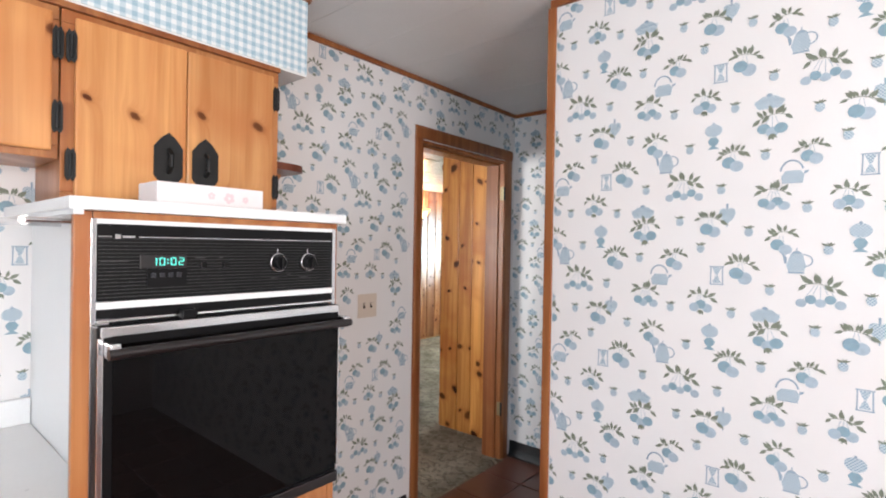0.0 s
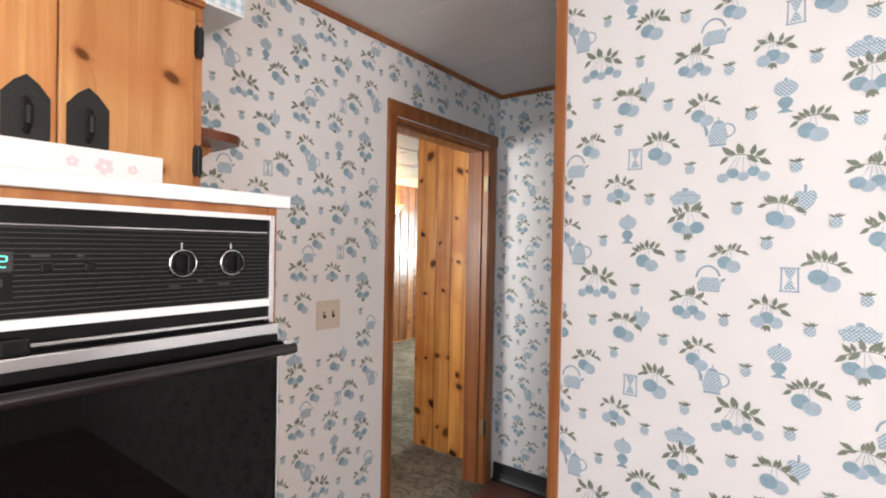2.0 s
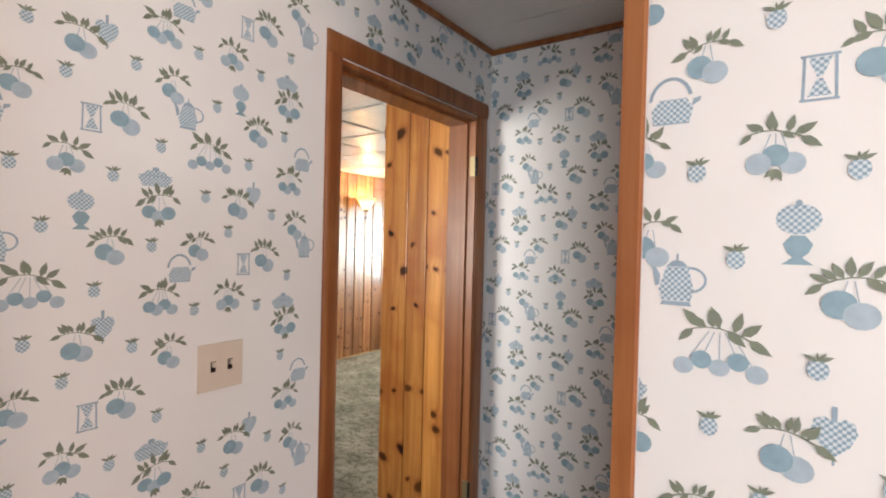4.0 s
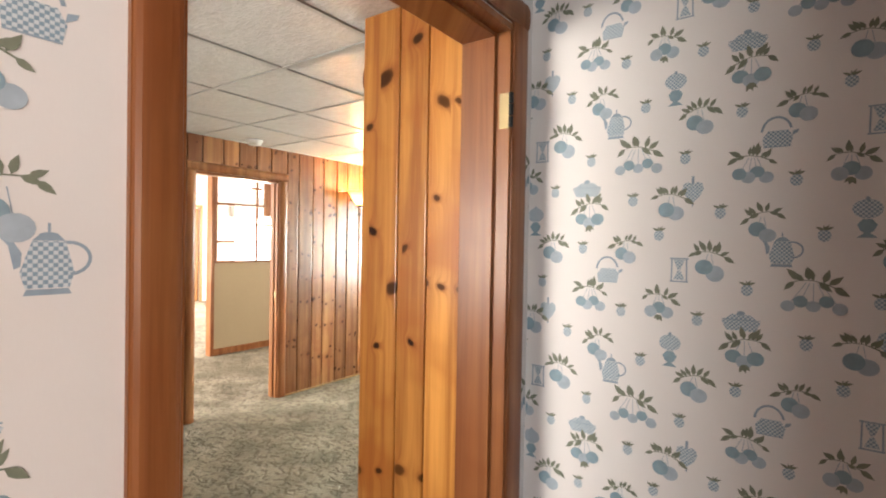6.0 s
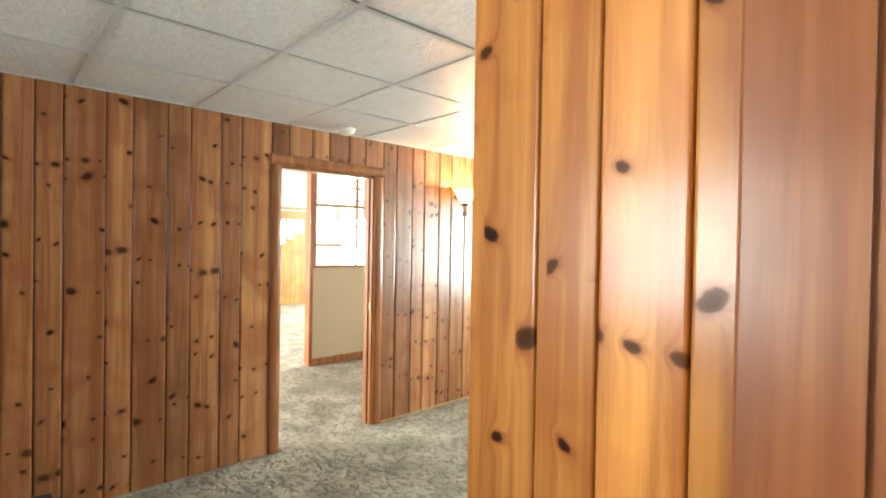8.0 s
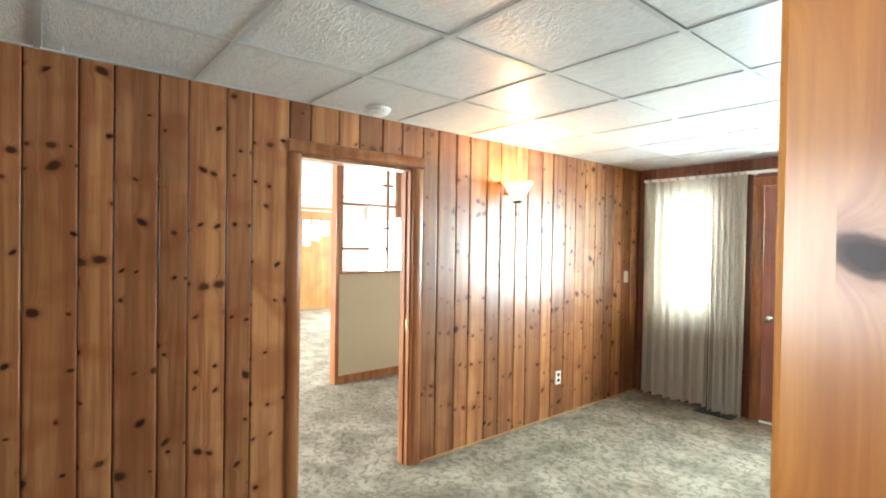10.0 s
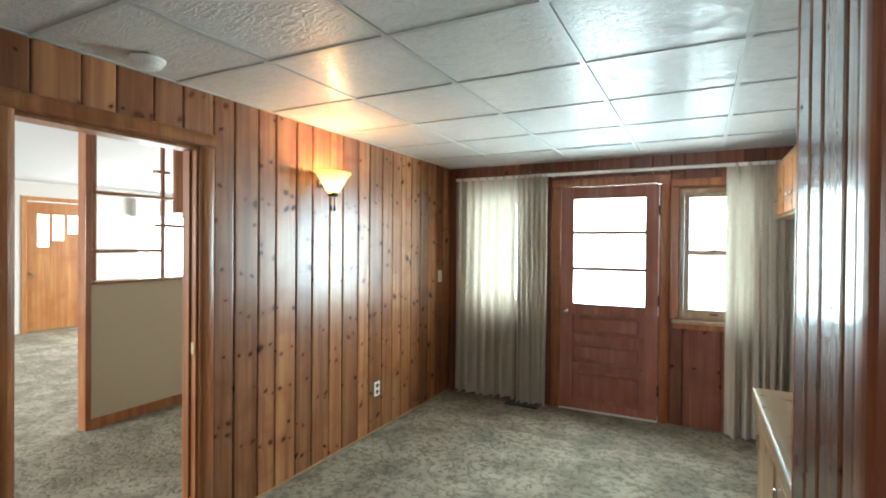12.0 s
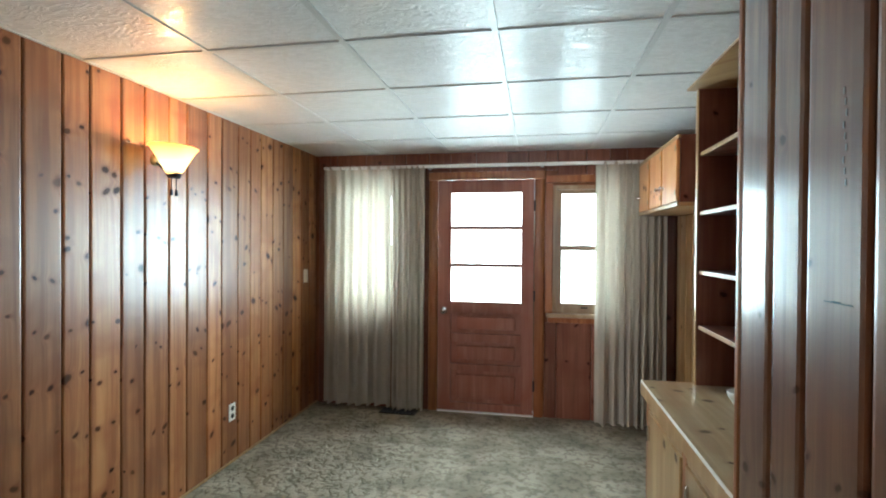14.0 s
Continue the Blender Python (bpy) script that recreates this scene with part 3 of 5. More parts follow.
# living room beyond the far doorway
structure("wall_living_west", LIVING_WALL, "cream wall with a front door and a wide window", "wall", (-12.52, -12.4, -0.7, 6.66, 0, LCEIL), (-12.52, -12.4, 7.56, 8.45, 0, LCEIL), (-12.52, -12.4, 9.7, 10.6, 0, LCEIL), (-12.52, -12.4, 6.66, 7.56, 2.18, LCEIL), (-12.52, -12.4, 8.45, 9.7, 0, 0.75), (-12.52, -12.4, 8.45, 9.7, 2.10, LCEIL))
# openings in these two walls are added, out of view, for their lamps
structure("wall_living_north", LIVING_WALL, "cream wall with an added wide opening, out of view", "wall", (-12.5, -10.6, 10.4, 10.5, 0, LCEIL), (-7.4, WB - 0.1, 10.4, 10.5, 0, LCEIL), (-10.6, -7.4, 10.4, 10.5, 0, 0.7), (-10.6, -7.4, 10.4, 10.5, 2.25, LCEIL))
structure("wall_living_south", LIVING_WALL, "cream wall with an added opening, out of view", "wall", (-12.5, -10.2, -0.7, -0.6, 0, LCEIL), (-7.8, WB - 0.1, -0.7, -0.6, 0, LCEIL), (-10.2, -7.8, -0.7, -0.6, 0, 0.75), (-10.2, -7.8, -0.7, -0.6, 2.15, LCEIL))
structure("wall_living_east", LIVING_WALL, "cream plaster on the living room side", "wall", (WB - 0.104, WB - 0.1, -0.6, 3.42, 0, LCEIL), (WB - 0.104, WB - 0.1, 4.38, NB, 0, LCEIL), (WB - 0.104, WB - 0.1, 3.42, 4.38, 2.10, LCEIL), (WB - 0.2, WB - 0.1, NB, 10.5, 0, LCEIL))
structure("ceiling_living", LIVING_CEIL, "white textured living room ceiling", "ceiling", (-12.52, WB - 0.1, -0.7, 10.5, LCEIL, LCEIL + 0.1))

# suspended ceiling: tiles dropped between raised bars, one mesh
XL = [WB + 0.018, -4.30, -3.686, -3.073, -2.459, PW]
YL = [-1.0, -0.74, -0.125, 0.49, 1.105, 1.72, 2.335, 2.945, 3.555, 4.165, 4.78, 5.405, 6.03, 6.65, NORTH]
bm = bmesh.new()
for xa, xb in zip(XL, XL[1:]):
    for ya, yb in zip(YL, YL[1:]):
        box(bm, xa + 0.013, xb - 0.013, ya + 0.013, yb - 0.013, CEIL + 0.002, CEIL + 0.02)
tile_faces = len(bm.faces)
for x in XL:
    box(bm, x - 0.012, x + 0.012, YL[0], YL[-1], CEIL - 0.004, CEIL + 0.03)
for y in YL:
    box(bm, XL[0], XL[-1], y - 0.012, y + 0.012, CEIL - 0.0035, CEIL + 0.031)
box(bm, XL[0] - 0.1, XL[-1] + 0.1, YL[0], YL[-1] + 0.1, CEIL + 0.04, CEIL + 0.1)
for f in list(bm.faces)[tile_faces:]:
    f.material_index = 1
ceiling = part("ceiling", bm, TILE_CEIL)
ceiling.data.materials.append(GRID_BAR)
tagged(ceiling, "white embossed tiles in a white suspended ceiling grid", "ceiling", kind="structure")

# ---------------- panelled boards ----------------
for ya, yb in zip(*(lambda c: (c, c[1:]))([-0.99, -0.80, -0.62, -0.49, -0.30, -0.16, 0.02, 0.16, 0.33, 0.47, 0.65, 0.78, 0.97, 1.11, 1.29, 1.42, 1.60, 1.74, 1.92, 2.04, 2.17, 2.29, 2.48, 2.61, 2.79, 2.92, 3.10, 3.23, 3.435])):
    plank("x", WB, 1, ya, yb, 0.0, CEIL, PINE, wall_west)
plank("x", WB, 1, 3.435, 3.56, 2.085, CEIL, PINE, wall_west)
for ya, yb in ((3.56, 3.74), (3.74, 3.88), (3.88, 4.05), (4.05, 4.20), (4.20, 4.375)):
    plank("x", WB, 1, ya, yb, 2.085, CEIL, PINE, wall_west)
cuts = [4.375, 4.51, 4.68, 4.815, 4.99, 5.14, 5.315, 5.46, 5.645, 5.79, 5.97, 6.12, 6.26, 6.43, 6.59, 6.76, 6.91, 7.07, 7.207]
for ya, yb in zip(cuts, cuts[1:]):
    plank("x", WB, 1, ya, yb, 0.0, CEIL, PINE, wall_west)

for xa, xb, za, zb in ((-4.907, -4.80, 0, CEIL), (-4.80, -4.73, 0, CEIL), (-4.73, -4.45, 0, 0.84), (-4.45, -4.18, 0, 0.84), (-4.73, -4.45, 2.08, CEIL), (-4.45, -4.18, 2.08, CEIL), (-4.18, -4.07, 0, 0.84), (-4.18, -4.07, 2.08, CEIL), (-4.07, -3.855, 0, CEIL),
                       (-3.855, -3.66, 2.13, CEIL), (-3.66, -3.43, 2.13, CEIL), (-3.43, -3.16, 2.13, CEIL), (-3.16, -2.98, 2.13, CEIL), (-2.98, -2.83, 2.13, CEIL), (-2.83, -2.73, 2.13, CEIL), (-2.83, -2.73, 0, 0.82), (-2.73, -2.44, 0, 0.82), (-2.73, -2.49, 2.08, CEIL),
                       (-2.49, -2.30, 2.08, CEIL), (-2.44, -2.27, 0, 0.82), (-2.30, -2.165, 2.08, CEIL), (-2.27, -2.165, 0, 0.82), (-2.165, -1.91, 0, CEIL), (-1.91, -1.77, 0, CEIL)):
    plank("y", NB, -1, xa, xb, za, zb, PINE_RED, wall_north)

# panelled side of the wall to the kitchen
wall_east = structure("wall_east", PINE_RED, "dark pine board wall behind the built-ins", "panelled wall", (PW + 0.012, PW + 0.0175, -1.0, 1.64, 0, CEIL), (PW + 0.012, PW + 0.0175, 2.65, NORTH, 0, CEIL), (PW + 0.012, PW + 0.0175, 1.64, 2.65, 2.11, CEIL))
cuts = [-0.99, -0.7, -0.4, -0.12, 0.2, 0.45, 0.7, 1.0, 1.3, 1.635]
for ya, yb in zip(cuts, cuts[1:]):
    plank("x", PW + 0.012, -1, ya, yb, 0, CEIL, PINE, wall_east)
cuts = [5.63, 5.80, 5.97, 6.14, 6.30, 6.47, 6.62, 6.80, 6.95, 7.10, 7.20]
for ya, yb in zip(cuts, cuts[1:]):
    plank("x", PW + 0.012, -1, ya, yb, 0, CEIL, BUILTIN, wall_east)

# closet that stands out beside the kitchen doorway
CX, CY, CN = -2.36, 2.78, 4.385
wall_closet = structure("wall_closet", GROOVE, "knotty pine closet wall beside the kitchen doorway", "panelled wall",
                        (CX + 0.018, PW + 0.011, CY + 0.018, CY + 0.07, 0, CEIL), (CX + 0.018, CX + 0.08, CY + 0.07, 2.865, 0, CEIL), (CX + 0.018, CX + 0.08, 3.61, CN - 0.02, 0, CEIL), (CX + 0.018, CX + 0.08, 2.865, 3.61, 2.04, CEIL), (CX + 0.018, PW + 0.011, CN - 0.02, CN, 0, CEIL))
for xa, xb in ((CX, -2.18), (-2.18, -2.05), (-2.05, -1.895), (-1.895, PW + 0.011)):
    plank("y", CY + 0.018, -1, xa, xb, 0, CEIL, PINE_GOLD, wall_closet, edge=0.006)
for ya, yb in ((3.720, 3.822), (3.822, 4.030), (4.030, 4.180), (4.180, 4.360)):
    plank("x", CX + 0.018, -1, ya, yb, 0, CEIL, PINE_SHADED, wall_closet, thick=0.022, edge=0.018)
boxes("crack", INK, wall_closet, (CX - 0.0050, CX - 0.0038, 3.862, 3.950, 1.383, 1.3852), (CX - 0.0050, CX - 0.0038, 3.90, 3.926, 1.3853, 1.387))
for k in range(9):
    boxes("scratch", SCUFF, wall_closet, (CX - 0.0050, CX - 0.0038, 3.886 + 0.004 * (k * 7 % 3), 3.890 + 0.004 * (k * 7 % 3), 1.60 + 0.021 * k, 1.612 + 0.021 * k))
boxes("corner_bead", TRIM_RED, wall_closet, (CX - 0.004, CX + 0.0175, 4.361, CN, 0, CEIL), bevel=0.005)
bm = bmesh.new()
moulding(bm, "x", CX + 0.018, -1, 3.615, 3.718, 0, 2.04, thick=0.032)
moulding(bm, "x", CX + 0.018, -1, 2.785, 2.87, 0, 2.04, thick=0.022)
moulding(bm, "x", CX + 0.018, -1, 2.785, 3.718, 2.04, 2.125, upright=False, thick=0.026)
tagged(boxes("door_closet", FLUSH, None, (CX + 0.024, CX + 0.060, 2.872, 3.602, 0.01, 2.035), bevel=0.002), "plain flush brown closet door, shut", "closet door", kind="structure")
tagged(part("trim_closet", bm, TRIM_DARK), "rounded red-brown casing round the closet door", "door casing", kind="structure")
plank("x", CX + 0.018, -1, 2.78, 3.719, 2.126, CEIL, PINE_SHADED, wall_closet)

# ---------------- doorways ----------------
trim = thing("trim", "red-brown stained casing and jambs of the kitchen doorway", "door casing", kind="structure")
for name, ya, yb in (("casing", 1.682, 1.742), ("casing", 2.568, 2.648)):
    part(name, moulding(bmesh.new(), "x", KW, 1, ya, yb, 0, 2.035, thick=0.015), TRIM_RED, trim)
part("head_casing", moulding(bmesh.new(), "x", KW, 1, 1.682, 2.648, 2.036, 2.105, upright=False, thick=0.015), TRIM_RED, trim)
for ya, yb in ((1.65, 1.724), (2.576, 2.652)):
    part("casing", moulding(bmesh.new(), "x", PW + 0.012, -1, ya, yb, 0, 2.03), TRIM_RED, trim)
part("head_casing", moulding(bmesh.new(), "x", PW + 0.012, -1, 1.65, 2.652, 2.031, 2.105, upright=False), TRIM_RED, trim)
boxes("jamb", TRIM_RED, trim, (PW + 0.004, KW + 0.004, 1.728, 1.746, 0, 2.03), bevel=0.002)
boxes("jamb", TRIM_RED, trim, (PW + 0.004, KW + 0.004, 2.56, 2.578, 0, 2.03), bevel=0.002)
boxes("jamb", TRIM_RED, trim, (PW + 0.004, KW + 0.004, 1.746, 2.56, 2.013, 2.031), bevel=0.002)
for ya, yb in ((1.746, 1.757), (2.549, 2.56)):
    boxes("door_stop", TRIM_RED, trim, (PW + 0.008, KW - 0.036, ya, yb, 0, 2.012), bevel=0.002)
boxes("door_stop", TRIM_RED, trim, (PW + 0.008, KW - 0.036, 1.757, 2.549, 2.002, 2.0125), bevel=0.002)
for z in (1.765, 0.30):
    hinge = boxes("hinge", BRASS, trim, (KW - 0.024, KW + 0.005, 2.556, 2.5605, z, z + 0.09), bevel=0.001, label="bare brass hinge leaf left on the jamb")
    bm = bmesh.new()
    for k in range(3):
        rod(bm, (KW + 0.010, 2.556, z + 0.002 + 0.03 * k), (KW + 0.010, 2.556, z + 0.028 + 0.03 * k), 0.006)
    part("knuckle", bm, IRON, hinge)
boxes("strike_plate", IRON, trim, (KW - 0.030, KW - 0.004, 1.7455, 1.7475, 0.92, 0.99))

trim_far = thing("trim_living_doorway", "amber varnished casing and jambs of the living room doorway", "door casing", kind="structure")
for ya, yb in ((3.425, 3.508), (4.295, 4.38)):
    part("casing", moulding(bmesh.new(), "x", WB, 1, ya, yb, 0, 2.012, thick=0.034), TRIM_PINE, trim_far)
part("head_casing", moulding(bmesh.new(), "x", WB, 1, 3.425, 4.38, 2.013, 2.088, upright=False, thick=0.036), TRIM_PINE, trim_far)
boxes("jamb", TRIM_PINE, trim_far, (WB - 0.104, WB + 0.004, 3.497, 3.515, 0, 2.01), bevel=0.002)
boxes("jamb", TRIM_PINE, trim_far, (WB - 0.104, WB + 0.004, 4.282, 4.302, 0, 2.01), bevel=0.002)
boxes("jamb", TRIM_PINE, trim_far, (WB - 0.104, WB + 0.004, 3.515, 4.282, 1.993, 2.011), bevel=0.002)
boxes("door_stop", TRIM_PINE, trim_far, (WB - 0.070, WB - 0.035, 4.270, 4.282, 0, 1.992), bevel=0.002)
boxes("door_stop", TRIM_PINE, trim_far, (WB - 0.070, WB - 0.035, 3.515, 3.527, 0, 1.992), bevel=0.002)
boxes("strike_plate", BRASS, trim_far, (WB - 0.030, WB - 0.005, 4.279, 4.2815, 0.93, 0.99))

# kitchen edge trims
bm = bmesh.new()
box(bm, KW, KW + 0.016, 0.0, 2.69, KCEIL - 0.024, KCEIL, bevel=0.003)
box(bm, KW, 2.6, 2.674, 2.69, KCEIL - 0.024, KCEIL, bevel=0.003)
box(bm, -0.66, 2.6, 1.384, 1.40, KCEIL - 0.028, KCEIL, bevel=0.003)
tagged(part("trim_ceiling", bm, TRIM_RED), "thin red-brown wood strip along the ceiling edge", "ceiling trim", kind="structure")
bm = bmesh.new()
prism(bm, [(-0.668, 1.385), (-0.640, 1.385), (-0.636, 1.392), (-0.640, 1.3985), (-0.6455, 1.3995), (-0.6455, 1.53), (-0.668, 1.53)], 0, KCEIL - 0.029)
tagged(part("trim_corner", bm, TRIM_RED), "red-brown wood corner strip on the papered partition", "corner trim", kind="structure")
bm = bmesh.new()
prism(bm, [(2.69, 0.0), (2.672, 0.0), (2.679, 0.012), (2.684, 0.04), (2.684, 0.098), (2.69, 0.10)], KW + 0.002, 2.6, "x")
prism(bm, [(KW, 0.0), (KW + 0.018, 0.0), (KW + 0.010, 0.012), (KW + 0.006, 0.04), (KW + 0.006, 0.098), (KW, 0.10)], 0.70, 1.654, "y")
tagged(part("baseboard", bm, DARK_RUBBER), "black rubber cove base along the kitchen wall", "baseboard", kind="structure")
structure("baseboard_panelled", BUILTIN, "thin pale strip between pine wall and carpet", "baseboard", (WEST, WEST + 0.006, 4.382, NORTH, 0.0, 0.014))


# ---------------- glazed door and windows ----------------
def pane(name, parent, x0, x1, y, z0, z1):
    ob = boxes(name, GLASS, parent, (x0, x1, y, y + 0.004, z0, z1))
    ob.visible_shadow = False
    return ob


door = thing("door_outside", "faded red wooden door, three glass lights over three panels, shut", "door", kind="structure")
dy = NORTH - 0.012
boxes("stile", DOOR_RED, door, (-3.765, -3.648, dy, dy + 0.04, 0.012, 2.05), bevel=0.003)
boxes("stile", DOOR_RED, door, (-3.032, -2.925, dy, dy + 0.04, 0.012, 2.05), bevel=0.003)
for za, zb in ((1.94, 2.05), (0.885, 0.982), (0.625, 0.700), (0.370, 0.430), (0.012, 0.085)):
    boxes("rail", DOOR_RED, door, (-3.648, -3.032, dy + 0.001, dy + 0.039, za, zb), bevel=0.003)
for za, zb in ((0.700, 0.885), (0.430, 0.625), (0.085, 0.370)):
    p = boxes("panel", DOOR_RED, door, (-3.648, -3.032, dy + 0.026, dy + 0.034, za, zb))
    boxes("raised_field", DOOR_RED, p, (-3.60, -3.08, dy + 0.006, dy + 0.027, za + 0.035, zb - 0.035), bevel=0.012)
for z in (1.303, 1.633):
    boxes("muntin", DOOR_RED, door, (-3.648, -3.032, dy + 0.004, dy + 0.034, z - 0.016, z + 0.016), bevel=0.003)
for za, zb in ((0.982, 1.287), (1.319, 1.617), (1.649, 1.94)):
    pane("pane", door, -3.648, -3.032, dy + 0.018, za, zb)
bm = bmesh.new()
lathe(bm, [(0.001, 0.068), (0.018, 0.066), (0.027, 0.056), (0.029, 0.044), (0.022, 0.032), (0.011, 0.026), (0.011, 0.008), (0.030, 0.006), (0.031, 0.0)], (-3.708, dy, 0.90), (0, -1, 0))
part("knob", bm, CHROME, door, "bright metal door knob", smooth=True)
for z in (0.22, 1.0, 1.78):
    boxes("hinge", IRON, door, (-2.928, -2.912, dy - 0.008, dy + 0.004, z, z + 0.09), bevel=0.003)
dtrim = thing("trim_outside_door", "red-brown casing round the glazed door", "door casing", kind="structure")
part("casing", moulding(bmesh.new(), "y", NB, -1, -3.855, -3.77, 0, 2.055, thick=0.034), TRIM_RED, dtrim)
part("casing", moulding(bmesh.new(), "y", NB, -1, -2.92, -2.835, 0, 2.055, thick=0.034), TRIM_RED, dtrim)
boxes("head_casing", TRIM_RED, dtrim, (-3.855, -2.835, NB - 0.034, NB, 2.056, 2.128), bevel=0.005)
boxes("jamb", TRIM_RED, dtrim, (-3.79, -3.767, NB + 0.001, NB + 0.12, 0, 2.07))
boxes("jamb", TRIM_RED, dtrim, (-2.922, -2.89, NB + 0.001, NB + 0.12, 0, 2.07))
boxes("jamb", TRIM_RED, dtrim, (-3.767, -2.922, NB + 0.001, NB + 0.12, 2.053, 2.075))
boxes("threshold", WHITE, dtrim, (-3.767, -2.922, NORTH - 0.03, NB + 0.12, 0.0, 0.011), bevel=0.003)


def sash_window(name, x0, x1):
    w = thing(name, "cream double-hung sash window with red-brown casing", "window", kind="structure")
    y = NB
    boxes("window_frame", WINDOW_WOOD, w, (x0, x0 + 0.035, y + 0.001, y + 0.10, 0.90, 2.0), bevel=0.002)
    boxes("window_frame", WINDOW_WOOD, w, (x1 - 0.035, x1, y + 0.001, y + 0.10, 0.90, 2.0), bevel=0.002)
    boxes("window_frame", WINDOW_WOOD, w, (x0 + 0.035, x1 - 0.035, y + 0.001, y + 0.10, 1.965, 2.0), bevel=0.002)
    boxes("window_sill", WINDOW_WOOD, w, (x0 - 0.05, x1 + 0.05, y - 0.055, y + 0.10, 0.868, 0.90), bevel=0.006)
    boxes("apron", TRIM_RED, w, (x0 - 0.04, x1 + 0.04, y - 0.032, y, 0.822, 0.867), bevel=0.003)
    for za, zb, yy in ((0.90, 1.475, y + 0.02), (1.455, 1.965, y + 0.052)):
        a, b = x0 + 0.036, x1 - 0.036
        s = boxes("sash", WINDOW_WOOD, w, (a, a + 0.04, yy, yy + 0.03, za, zb), (b - 0.04, b, yy, yy + 0.03, za, zb), (a + 0.04, b - 0.04, yy + 0.0005, yy + 0.0295, za, za + (0.085 if za < 1 else 0.03)), (a + 0.04, b - 0.04, yy + 0.0005, yy + 0.0295, zb - 0.035, zb), bevel=0.003)
        pane("pane", s, a + 0.04, b - 0.04, yy + 0.013, za + 0.03, zb - 0.035)
    bm = bmesh.new()
    rod(bm, ((x0 + x1) / 2 - 0.035, y + 0.024, 1.484), ((x0 + x1) / 2 + 0.035, y + 0.024, 1.484), 0.007)
    rod(bm, ((x0 + x1) / 2, y + 0.028, 1.475), ((x0 + x1) / 2, y + 0.028, 1.495), 0.016, 0.010)
    part("sash_lock", bm, IRON, w)
    boxes("sash_lift", IRON, w, ((x0 + x1) / 2 - 0.03, (x0 + x1) / 2 + 0.03, y + 0.006, y + 0.02, 0.945, 0.957), bevel=0.004)
    boxes("casing", TRIM_RED, w, (x0 - 0.066, x0 - 0.001, y - 0.030, y, 0.901, 2.02), bevel=0.006)
    boxes("casing", TRIM_RED, w, (x1 + 0.001, x1 + 0.066, y - 0.030, y, 0.901, 2.02), bevel=0.006)
    boxes("head_casing", TRIM_RED, w, (x0 - 0.066, x1 + 0.066, y - 0.030, y, 2.021, 2.085), bevel=0.006)
    return w


sash_window("window_1", -4.66, -4.14)
sash_window("window_2", -2.765, -2.235)


def drape(name, x0, x1, z0, z1, pleats, label, loose=0.35):
    """A pinch-pleated drape hanging from a rod."""
    c = thing(name, label, "curtain", group="drapes on the curtain rod")
    bm = bmesh.new()
    cols, rows = pleats * 12, 26
    rnd = random.Random(int(abs(x0) * 100))
    ph = [rnd.uniform(-0.6, 0.6) for _ in range(pleats + 2)]
    dp = [rnd.uniform(0.6, 1.25) for _ in range(pleats + 2)]
    grid = []
    for j in range(rows + 1):
        v = j / rows
        row = []
        for i in range(cols + 1):
            u = i / cols
            k = u * pleats
            n = int(k)
            f = k - n
            a = dp[n] * (1 - f) + dp[n + 1] * f
            p = ph[n] * (1 - f) + ph[n + 1] * f
            amp = 0.040 * a * (0.55 + 0.65 * v if v > 0.06 else 0.75)
            wave = math.sin(2 * math.pi * k + p * v * loose * 3) + 0.25 * math.sin(4 * math.pi * k + 2 * p + 2.0 * v)
            top_pinch = 0.015 * math.exp(-(v / 0.04) ** 2) * math.cos(4 * math.pi * k)
            x = x0 + (x1 - x0) * u + 0.010 * math.sin(2 * math.pi * k * 0.5 + p) * v
            y = NORTH - 0.125 + amp * wave + top_pinch + 0.012 * math.sin(2.1 * u * math.pi + 3 * v)
            z = z1 - (z1 - z0) * v + 0.006 * math.sin(3 * math.pi * u + p) * v
            row.append(bm.verts.new((x, y, z)))
        grid.append(row)
    for ra, rb in zip(grid, grid[1:]):
        for i in range(cols):
            bm.faces.new((ra[i], ra[i + 1], rb[i + 1], rb[i]))
    part("cloth", bm, CLOTH, c, smooth=True)
    for i in range(pleats):
        x = x0 + (x1 - x0) * (i + 0.5) / pleats
        part("hook", rod(bmesh.new(), (x, NORTH - 0.125, z1 + 0.012), (x, NORTH - 0.125, z1 - 0.02), 0.003, seg=6), IRON, c)
    return c


drape("curtain", -4.80, -4.17, 0.045, 2.17, 7, "oatmeal pleated drape backlit by the window behind it")
drape("curtain", -4.17, -3.865, 0.030, 2.17, 6, "oatmeal pleated drape gathered in tight folds beside the door")
drape("curtain", -2.43, -2.25, 0.015, 2.17, 2, "pale pleated drape edge catching the window light")
drape("curtain", -2.25, -1.87, 0.020, 2.17, 7, "oatmeal pleated drape gathered in the room corner")
crod = thing("curtain_rod", "white metal traverse rod above door and windows", "curtain rod")
boxes("rail", ROD, crod, (-4.80, -1.86, NORTH - 0.138, NORTH - 0.112, 2.150, 2.176), bevel=0.004)
for x in (-4.78, -3.84, -2.86, -1.88):
    boxes("bracket", ROD, crod, (x - 0.012, x + 0.012, NORTH - 0.112, NORTH + 0.004, 2.155, 2.171), bevel=0.002)
vent = thing("floor_vent", "dark brown floor register on the carpet", "floor vent")
boxes("frame", DARK_METAL, vent, (-4.25, -3.93, NORTH - 0.19, NORTH - 0.07, 0.0, 0.012), bevel=0.003)
for k in range(9):
    boxes("slat", DARK_METAL, vent, (-4.235 + 0.034 * k, -4.215 + 0.034 * k, NORTH - 0.18, NORTH - 0.08, 0.0121, 0.018))

